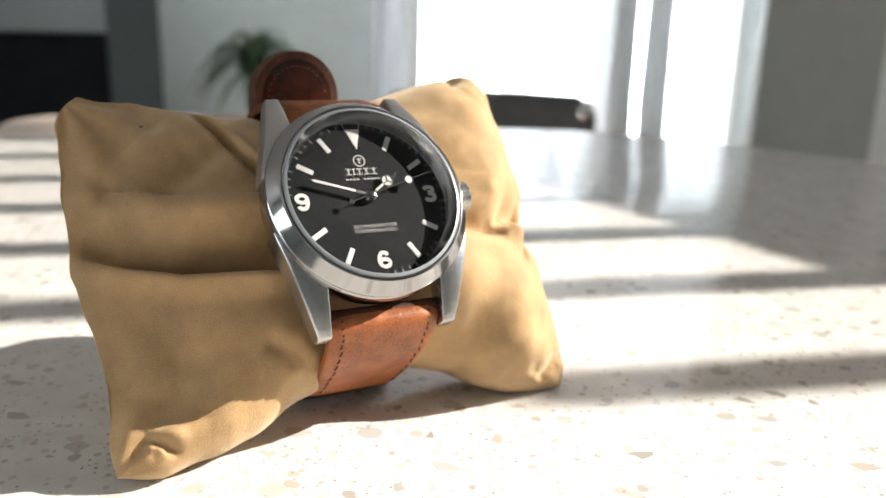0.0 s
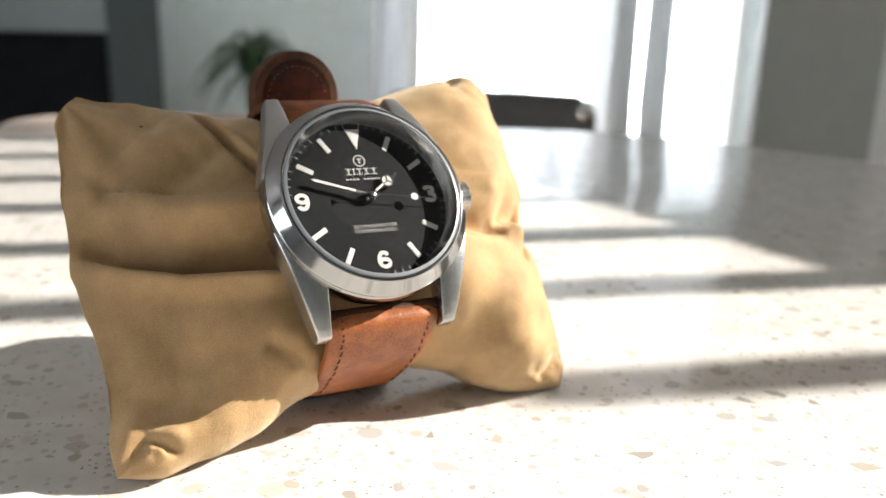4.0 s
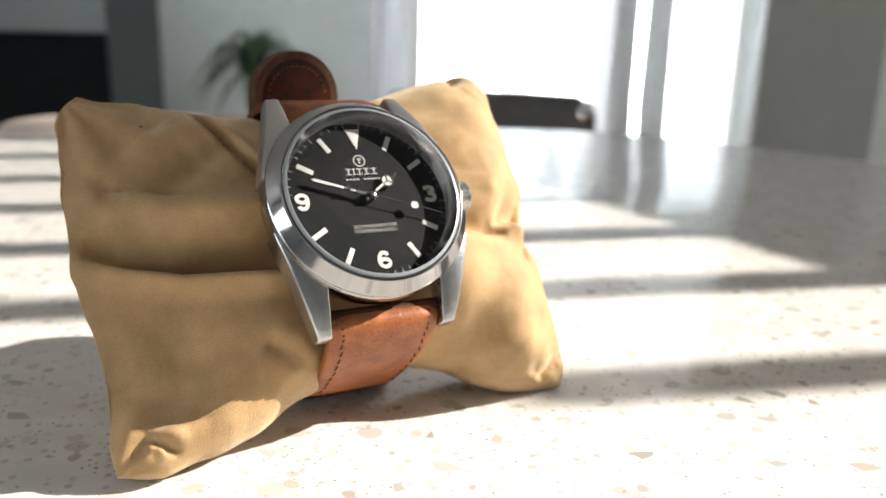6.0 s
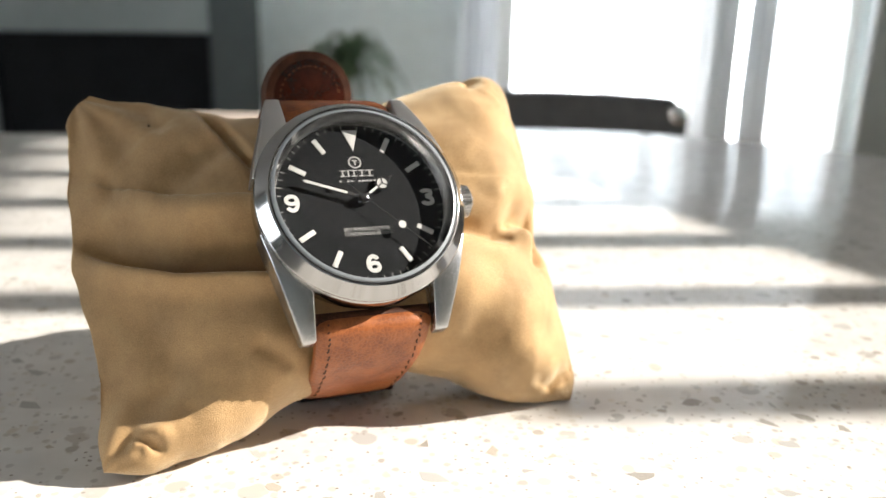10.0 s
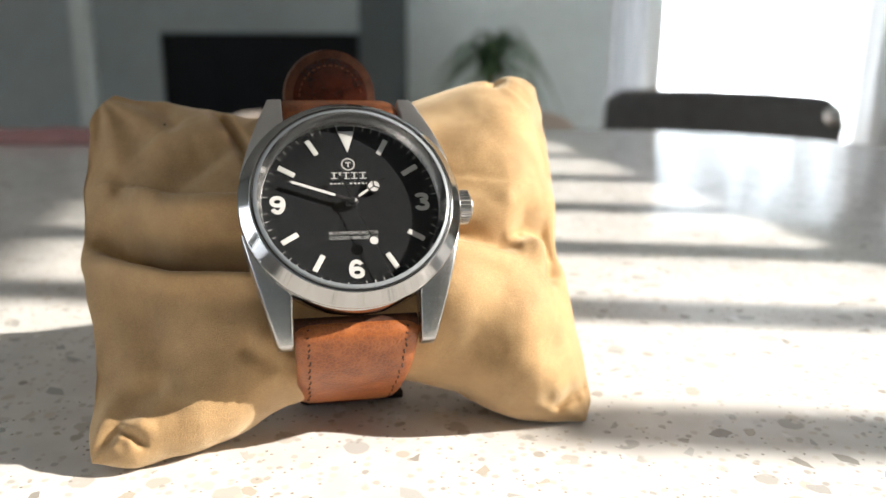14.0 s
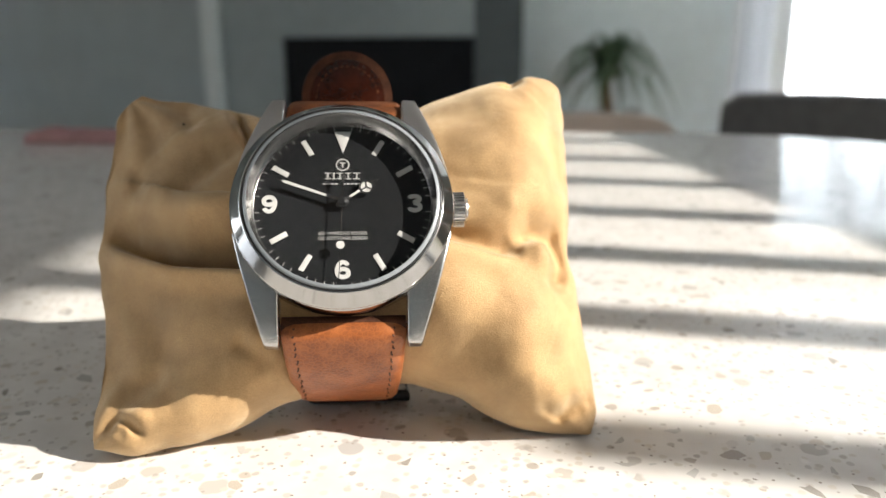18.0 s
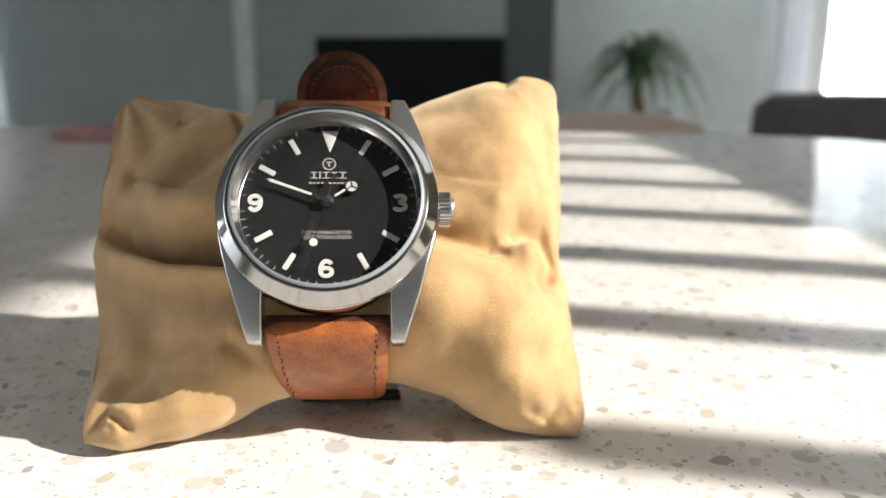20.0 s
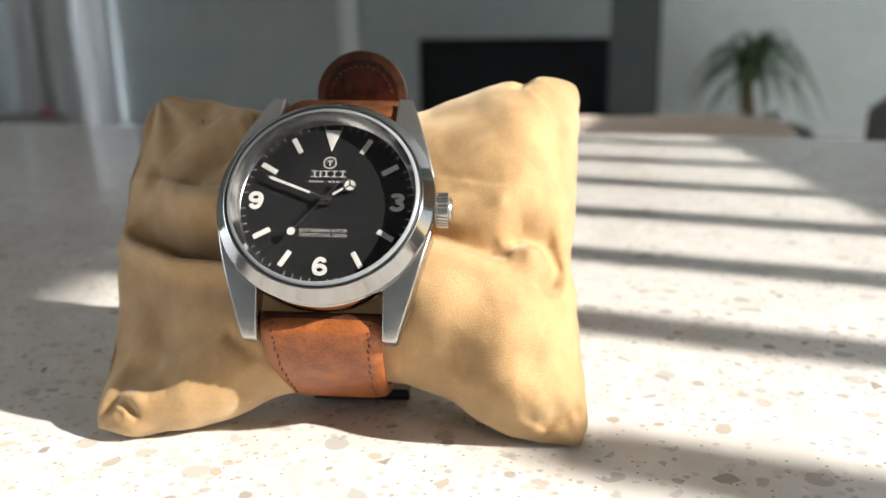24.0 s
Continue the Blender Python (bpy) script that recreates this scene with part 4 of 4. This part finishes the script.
    part("fleck", lathe(scaled([(0, -0.2), (0.22, -0.1), (0.28, 0.05), (0.15, 0.18), (0, 0.2)]), 8), DIAL_BLACK, ob, "tiny dark fleck", m=Matrix.Translation(near))
    return ob


# ---- unseen slatted screen, added to cast the bands of shade on the counter ----
def shadow_screen():
    way = SUN_WAY.normalized()
    side = Vector((-way.y, way.x, 0))
    run = Vector((-0.0665, 0.998, 0)).normalized()
    R = 0.90

    def at(s):
        """The foot of the upright whose shade falls along s."""
        return way * R + side * 0.08 + run * ((s - 0.08) / run.dot(side))

    o = at(0.26)
    H = 0.92
    scr = thing("shadow_screen", pose(o.x, o.y, FLOOR_Z, 0, 0, math.degrees(math.atan2(run.y, run.x)) - 90), "unseen pale oak slatted screen added to cast the counter's shade bands", "screen")
    ln = lambda s: (s - 0.26) / run.dot(side)
    part("short_post", box(-0.009, 0.009, ln(0.0128) - 0.0078, ln(0.0128) + 0.0078, 0.0, H + 0.533, 0.003), OAK, scr)
    for s in (0.079, 0.512):
        part("stile", box(-0.008, 0.008, ln(s) - 0.0078, ln(s) + 0.0078, 0.0, H + 0.78, 0.003), OAK, scr)
    for s in (0.140, 0.201, 0.262, 0.323, 0.385, 0.448):
        part("slat", box(-0.006, 0.006, ln(s) - 0.0078, ln(s) + 0.0078, H + 0.40, H + 0.75, 0.002), OAK, scr)
    part("top_rail", box(-0.010, 0.010, ln(0.079), ln(0.512), H + 0.72, H + 0.77, 0.004), OAK, scr)
    part("lower_rail", box(-0.010, 0.010, ln(0.079), ln(0.74), H + 0.26, H + 0.437, 0.004), OAK, scr)
    part("foot_rail", box(-0.010, 0.010, ln(0.0128), ln(0.512), 0.05, 0.10, 0.004), OAK, scr)
    for s in (0.079, 0.512):
        part("foot", box(-0.12, 0.12, ln(s) - 0.012, ln(s) + 0.012, 0.0, 0.03, 0.004), OAK, scr)


# ---- the room ----


def sun_blocker():
    """Unseen half-drawn shade added before the side window, hung from the ceiling; its lower edge bounds the sunlight.
    """
    way = SUN_WAY.normalized()
    side = Vector((-way.y, way.x, 0))
    run = (side - 0.23 * way).normalized()
    foot = way * 1.5
    bottom = (1.5 + 0.109) * math.tan(radians(SUN_ELEV))
    sh = thing("sun_blocker", pose(foot.x, foot.y, bottom, 0, 0, math.degrees(math.atan2(run.y, run.x)) - 90), "unseen pale fabric shade added to bound the sunlight on the counter", "blind")
    part("fabric", box(-0.0008, 0.0008, -0.9, 0.9, 0.012, CEIL_Z - bottom - 0.05), SHADE_CLOTH, sh)
    part("hem_bar", box(-0.006, 0.006, -0.9, 0.9, 0.0, 0.016, 0.002), WHITE_PAINT, sh, "white hem bar")
    part("roller", tube([(0, -0.92, CEIL_Z - bottom - 0.04), (0, 0.92, CEIL_Z - bottom - 0.04)], 0.022, 16), SHADE_CLOTH, sh)
    for y in (-0.93, 0.93):
        part("bracket", box(-0.025, 0.025, y - 0.01, y + 0.01, CEIL_Z - bottom - 0.07, CEIL_Z - bottom, 0.003), WHITE_PAINT, sh)


def wall(name, bm, material, label):
    ob = part(name, bm, material, None, m=ROOM)
    return tagged(ob, label, "wall", kind="structure")


def room():
    tagged(part("floor", slab([(-3.7, -3.2), (1.84, -3.2), (1.84, 1.93), (4.6, 1.93), (4.6, 5.1), (-3.7, 5.1)], FLOOR_Z - 0.1, FLOOR_Z), FLOOR_WOOD, None, m=ROOM), "oak plank floor", "floor", kind="structure")
    tagged(part("ceiling", slab([(-3.7, -3.2), (1.84, -3.2), (1.84, 1.93), (4.6, 1.93), (4.6, 5.1), (-3.7, 5.1)], CEIL_Z, CEIL_Z + 0.1), WHITE_PAINT, None, m=ROOM), "white painted ceiling", "ceiling", kind="structure")
    h0, h1 = FLOOR_Z, CEIL_Z
    wall("wall_north_left", box(-3.5, 1.12, 4.80, 4.95, h0, h1), WALL_PALE, "pale grey painted wall behind the plant")
    wall("wall_north_right", box(3.75, 4.5, 4.80, 4.95, h0, h1), WALL_PALE, "pale grey painted wall beside the window")
    wall("wall_north_head", box(1.12, 3.75, 4.80, 4.95, 1.25, h1), WALL_PALE, "pale grey wall over the window")
    wall("wall_north_alcove", box(-3.5, -1.645, 4.55, 4.797, h0, h1), WALL_GREY, "blue-grey painted wall")
    breast = thing("chimney_breast", ROOM, "dark grey painted chimney breast round the fireplace", "wall", kind="structure")
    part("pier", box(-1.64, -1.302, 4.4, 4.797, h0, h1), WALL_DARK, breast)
    # the right pier is set darker than the left pier and lintel
    part("pier", box(-0.278, -0.03, 4.4, 4.797, h0, h1), PIER_DARK, breast, "darker grey right pier")
    part("lintel", box(-1.302, -0.278, 4.4, 4.797, -0.075, h1), WALL_DARK, breast)
    part("plinth", box(-1.302, -0.278, 4.4, 4.797, h0, -0.62), WALL_DARK, breast)
    wall("wall_trim", box(-1.735, -1.645, 4.33, 4.545, h0, h1, 0.02), WALL_PALE, "pale upright trim at the chimney breast")
    fp = thing("fireplace", ROOM, "black recessed fireplace in a dark chimney breast", "fireplace", kind="structure")
    part("firebox", box(-1.29, -0.29, 4.62, 4.79, -0.62, -0.075), FIREBOX, fp, "black firebox")
    part("fire_glass", box(-1.28, -0.30, 4.415, 4.425, -0.61, -0.08), FIREBOX, fp, "black glass front")
    for x0, x1, z0, z1 in ((-1.298, -1.27, -0.618, -0.077), (-0.31, -0.282, -0.618, -0.077), (-1.27, -0.31, -0.105, -0.077)):
        part("frame_bar", box(x0, x1, 4.39, 4.43, z0, z1, 0.003), FIREBOX, fp)
    # right-hand wall with the window that the sun comes through
    wy0, wy1, wz0, wz1 = -1.25, 0.70, 0.02, 1.32
    bm = box(1.70, 1.84, -3.0, wy0, h0, h1)
    box(1.70, 1.84, wy1, 2.05, h0, h1, bm=bm)
    box(1.70, 1.84, wy0, wy1, h0, wz0, bm=bm)
    box(1.70, 1.84, wy0, wy1, wz1, h1, bm=bm)
    wall("wall_east_near", bm, WALL_WARM, "grey painted wall beside the kitchen")
    win = thing("window_2", ROOM, "white framed side window", "window", kind="structure")
    for y0, y1, z0, z1 in ((wy0, wy0 + 0.05, wz0, wz1), (wy1 - 0.05, wy1, wz0, wz1), (wy0 + 0.05, wy1 - 0.05, wz0, wz0 + 0.05), (wy0 + 0.05, wy1 - 0.05, wz1 - 0.05, wz1)):
        part("window_frame", box(1.75, 1.81, y0, y1, z0, z1, 0.004), WHITE_PAINT, win)
    wall("wall_trim", box(1.675, 1.70, 1.46, 1.56, h0, h1, 0.004), WHITE_PAINT, "white upright trim on the grey wall")
    wall("wall_east_far", box(4.35, 4.5, 2.05, 4.8, h0, h1), WALL_PALE, "pale grey painted wall")
    wall("wall_divider", box(1.84, 4.5, 1.93, 2.05, h0, h1), WALL_PALE, "pale grey painted wall")
    west = thing("wall_west", ROOM, "blue-grey painted wall with a curtained window", "wall", kind="structure")
    part("wall_panel", box(-3.65, -3.5, 0.45, 4.0, h0, h1), WALL_GREY, west)
    part("wall_panel", box(-3.65, -3.5, -3.0, -1.65, h0, h1), WALL_GREY, west)
    part("wall_panel", box(-3.65, -3.5, -1.65, 0.45, h0, 0.07), WALL_GREY, west)
    part("wall_panel", box(-3.65, -3.5, -1.65, 0.45, 1.23, h1), WALL_GREY, west)
    # out-of-view opening and frame, added to house the fill lamp
    w3 = thing("fill_window", ROOM, "unseen white window frame added round the fill lamp", "window", kind="structure")
    for y0, y1, z0, z1 in ((-1.65, -1.6, 0.07, 1.23), (0.40, 0.45, 0.07, 1.23), (-1.6, 0.40, 0.07, 0.12), (-1.6, 0.40, 1.18, 1.23)):
        part("window_frame", box(-3.62, -3.56, y0, y1, z0, z1, 0.004), WHITE_PAINT, w3)
    part("wall_panel", box(-3.65, -3.5, 4.5, 4.95, h0, h1), WALL_GREY, west)
    part("wall_panel", box(-3.65, -3.5, 4.0, 4.5, 1.2, h1), WALL_GREY, west)
    tagged(part("backdrop", box(-4.42, -4.4, 2.8, 7.0, -1.5, 2.2), SHADE_GLOW, None, m=ROOM), "pale outdoors seen through a sheer curtain", "backdrop", kind="structure")
    wall("wall_south", box(-3.65, 1.84, -3.15, -3.0, h0, h1), WALL_GREY, "blue-grey painted wall behind the kitchen")
    # patio window
    pw = thing("window_1", ROOM, "white framed patio window full of daylight", "window", kind="structure")
    for x0, x1 in ((1.12, 1.17), (1.34, 1.45), (2.62, 2.74), (3.66, 3.75)):
        part("window_frame", box(x0, x1, 4.82, 4.92, h0, 1.25, 0.008), WHITE_PAINT, pw)
    part("window_sill", box(1.12, 3.75, 4.80, 4.93, h0, h0 + 0.08, 0.006), WHITE_PAINT, pw)
    tagged(part("backdrop", box(0.2, 5.5, 6.2, 6.22, 0.402, 3.5), SKY_GLOW, None, m=ROOM), "pale blue sky over the patio, streaked for the counter's reflections", "backdrop", kind="structure")
    tagged(part("backdrop", box(0.2, 5.5, 6.2, 6.22, -1.5, 0.398), PATIO_GLOW, None, m=ROOM), "sunlit patio wall, bright and overexposed", "backdrop", kind="structure")


def curtain(name, m, width, folds, depth, label, z0=-0.9, z1=1.35, cloth_of=SHEER):
    bm = bmesh.new()
    n = folds * 12
    rnd = random.Random(folds)
    prev = None
    for i in range(n + 1):
        x = width * (i / n - 0.5)
        y = depth * math.sin(2 * math.pi * folds * i / n + 0.8 * math.sin(5.0 * i / n)) * (0.7 + 0.3 * math.sin(11 * i / n + folds))
        col = [bm.verts.new((x + 0.012 * math.sin(k * 1.1 + i * 0.2), y * (0.75 + 0.25 * k / 5), z1 + (z0 - z1) * k / 5)) for k in range(6)]
        if prev:
            for k in range(5):
                bm.faces.new((prev[k], col[k], col[k + 1], prev[k + 1]))
        prev = col
    ob = part(name, bm, cloth_of, None, m=ROOM @ m, angle=80)
    sol = ob.modifiers.new("thickness", "SOLIDIFY")
    sol.thickness = 0.002
    return tagged(ob, label, "curtain", group="sheer curtains")


def plant():
    p = thing("potted_plant", ROOM @ pose(0.42, 4.35, FLOOR_Z), "tall potted plant with long drooping green leaves", "plant")
    rnd = random.Random(5)
    part("pot", lathe([(0, 0), (0.13, 0), (0.17, 0.28), (0.18, 0.30), (0.165, 0.30), (0.15, 0.26), (0, 0.26)], 32), POT, p, "brown plant pot")
    part("stem", tube(smooth_path([(0, 0, 0.2), (0.01, 0.01, 0.4), (-0.015, 0, 0.58), (0.0, 0.0, 0.70)], 5), 0.035, 10, taper=0.8), STEM, p, "brown woody stem")
    bm_all = []
    for k in range(90):
        a = rnd.uniform(0, 2 * math.pi)
        up = rnd.uniform(0.35, 1.4)
        ln = rnd.uniform(0.24, 0.40)
        pts = []
        for i in range(7):
            t = i / 6
            r = ln * t * math.cos(up) + 0.06 * t * t
            z = ln * t * math.sin(up) - 0.75 * ln * t * t * t * (1.6 - 0.5 * up)
            pts.append(Vector((r * math.cos(a), r * math.sin(a), z)))
        bm = bmesh.new()
        side = Vector((-math.sin(a), math.cos(a), 0))
        prev = None
        for i, q in enumerate(pts):
            w = 0.013 * math.sin(math.pi * (0.12 + 0.86 * i / 6)) + 0.001
            row = [bm.verts.new(q - side * w), bm.verts.new(q + Vector((0, 0, -0.004))), bm.verts.new(q + side * w)]
            if prev:
                bm.faces.new((prev[0], prev[1], row[1], row[0]))
                bm.faces.new((prev[1], prev[2], row[2], row[1]))
            prev = row
        part("leaf", bm, LEAF, p, m=pose(rnd.uniform(-0.03, 0.03), rnd.uniform(-0.03, 0.03), 0.68 + rnd.uniform(-0.06, 0.06)))


def dining_chair(name, x, y, rz, top, width, cover, label, group="dining chairs"):
    """An upholstered chair; top is the height of its back over the floor."""
    c = thing(name, pose(x, y, FLOOR_Z, 0, 0, rz), label, "chair", group)
    w = width / 2
    part("seat", box(-w, w, -0.24, 0.22, 0.42, 0.49, 0.02, 3), cover, c, "padded seat")
    bm = bmesh.new()
    rows = []
    n = 16
    for i in range(n + 1):
        u = -1 + 2 * i / n
        yb = 0.23 - 0.05 * u * u
        hgt = top - 0.005 * u * u - 0.022 * (max(0, abs(u) - 0.9) / 0.1) ** 2
        rows.append([bm.verts.new((u * w, yb + dy, z)) for dy, z in ((-0.035, 0.5), (-0.035, hgt - 0.03), (-0.022, hgt - 0.008), (0, hgt), (0.022, hgt - 0.008), (0.035, hgt - 0.03), (0.035, 0.5))])
    for a, b in zip(rows, rows[1:]):
        for k in range(7):
            bm.faces.new((a[k], a[(k + 1) % 7], b[(k + 1) % 7], b[k]))
    bm.faces.new(rows[0])
    bm.faces.new(rows[-1][::-1])
    part("backrest", bm, cover, c, "padded backrest", angle=50)
    for sx in (-1, 1):
        part("back_post", tube(smooth_path([(sx * (w + 0.008), 0.18, 0.05), (sx * (w + 0.008), 0.18, top - 0.2), (sx * (w + 0.004), 0.18, top - 0.16), (sx * (w - 0.015), 0.18, top - 0.14)], 4), 0.016, 10), CHROME, c, "chrome back post")
        for sy in (-1, 1):
            part("leg", tube([(sx * (w - 0.03), sy * 0.2, 0.43), (sx * (w - 0.01), sy * 0.22, 0.0)], 0.014, 8), CHROME, c, "chrome leg")
    return c


def island_seat(x, y, rz, top, width, label):
    """A low stool with a pale wooden seat back tucked under the counter's overhang."""
    c = thing("counter_stool", pose(x, y, FLOOR_Z, 0, 0, rz), label, "stool")
    w = width / 2
    pts = smooth_path([(-w, 0.02, top - 0.05), (-w * 0.9, 0.0, top - 0.012), (-w * 0.6, -0.02, top), (0, -0.035, top), (w * 0.6, -0.02, top), (w * 0.9, 0.0, top - 0.012), (w, 0.02, top - 0.05)], 5)
    bm = bmesh.new()
    rows = []
    for q in pts:
        rows.append([bm.verts.new(q + Vector((0, dy, dz))) for dy, dz in ((-0.012, -0.13), (-0.014, -0.012), (-0.008, 0), (0.008, 0), (0.014, -0.012), (0.012, -0.13))])
    for a, b in zip(rows, rows[1:]):
        for k in range(6):
            bm.faces.new((a[k], a[(k + 1) % 6], b[(k + 1) % 6], b[k]))
    bm.faces.new(rows[0])
    bm.faces.new(rows[-1][::-1])
    part("backrest", bm, CREAM, c, "curved cream backrest", angle=50)
    part("seat", slab([(w * math.cos(radians(a)), -0.2 + 0.2 * math.sin(radians(a))) for a in range(0, 360, 15)], top - 0.27, top - 0.235, 0.01), OAK, c, "round pale oak seat")
    for sx in (-1, 1):
        part("back_post", tube([(sx * w * 0.8, -0.03, top - 0.26), (sx * w * 0.85, 0.0, top - 0.1)], 0.012, 8), OAK, c)
        for dy in (-0.32, -0.08):
            part("leg", tube([(sx * w * 0.6, dy, top - 0.26), (sx * w * 0.85, -0.2 + (dy + 0.2) * 1.5, 0)], 0.015, 8), OAK, c)


def cloth():
    """A folded cloth lying near the far edge of the counter."""
    bm = bmesh.new()
    n, k = 24, 10
    g = [[bm.verts.new((0.055 * (-1 + 2 * i / n), 0.02 * (-1 + 2 * j / k), 0.0006 + 0.007 * (1 - (abs(-1 + 2 * j / k)) ** 4) ** 0.5 * (0.75 + 0.35 * noise.noise(Vector((i * 0.35, j * 0.5, 4)))))) for j in range(k + 1)] for i in range(n + 1)]
    for i in range(n):
        for j in range(k):
            bm.faces.new((g[i][j], g[i + 1][j], g[i + 1][j + 1], g[i][j + 1]))
    ob = part("folded_cloth", bm, PINK, None, m=pose(-0.150, 0.405, 0.0, 0, 0, -10), angle=80)
    sol = ob.modifiers.new("thickness", "SOLIDIFY")
    sol.thickness = 0.0008
    tagged(ob, "folded pink cloth lying on the counter", "cloth")


# ---- motion of the hands ----
def motions():
    times = [i for i in range(0, 25)]
    walk(SECOND, [(t, pose(0, 0, 1.3 * MM) @ hour_turn(73.4 + 6.06 * t)) for t in times])
    walk(MINUTE, [(t, pose(0, 0, 0.85 * MM) @ hour_turn(288.5 + 0.1 * t)) for t in (0, 8, 16, 24)])


room()
curtain("curtain", pose(1.21, 4.66, 0), 0.18, 3, 0.03, "white sheer curtain gathered beside the window", cloth_of=SHEER_BRIGHT)
curtain("curtain", pose(2.97, 4.66, 0), 0.20, 3, 0.03, "white sheer curtain gathered across the window")
curtain("curtain", pose(2.73, 4.66, 0), 0.17, 3, 0.03, "white sheer curtain gathered across the window")
curtain("curtain", pose(3.74, 4.64, 0), 0.06, 2, 0.035, "white sheer curtain gathered beside the window")
# lit and dim voile copies side by side make the bright and grey folds
curtain("curtain", pose(-3.34, 3.83, 0, 0, 0, 90), 0.21, 2, 0.03, "narrow white sheer curtain catching the daylight", cloth_of=SHEER_BRIGHT)
curtain("curtain", pose(-3.34, 4.385, 0, 0, 0, 90), 0.31, 3, 0.04, "white sheer curtain hanging in long bright folds", cloth_of=SHEER_BRIGHT)
curtain("curtain", pose(-3.37, 4.07, 0, 0, 0, 90), 0.32, 3, 0.03, "sheer curtain of the dimmer voile drawn across the window")
plant()
patio_chair = dining_chair("dining_chair", 0.92, 1.40, -28, 0.815, 0.50, DARK_LEATHER, "dining chair with charcoal leather back and chrome frame")
part("corner_cap", lathe([(0, 0), (0.016, 0.002), (0.022, 0.010), (0.018, 0.020), (0, 0.023)], 20), CHROME, patio_chair, "round chrome corner cap", m=pose(0.226, 0.150, 0.775, 90, 0, 0))
dining_chair("dining_chair", 1.02, 2.30, 84, 0.69, 0.40, DARK_LEATHER, "dining chair with dark leather back standing farther off")
red_chair = dining_chair("dining_chair", -0.885, 1.22, 34, 0.818, 0.40, DARK_LEATHER, "dining chair with dark leather back and red piping")
part("piping", tube(smooth_path([(0.145, 0.263, 0.808), (0.172, 0.260, 0.797), (0.195, 0.25, 0.768), (0.2, 0.25, 0.6)], 4), 0.0125, 8), RED, red_chair, "bright red piping")
island_seat(0.122, 0.66, -8, 0.903, 0.37, "oak counter stool with a curved cream back beyond the counter")
shadow_screen()
sun_blocker()
cloth()
cushion()
SECOND, MINUTE = watch()
chips()
motions()
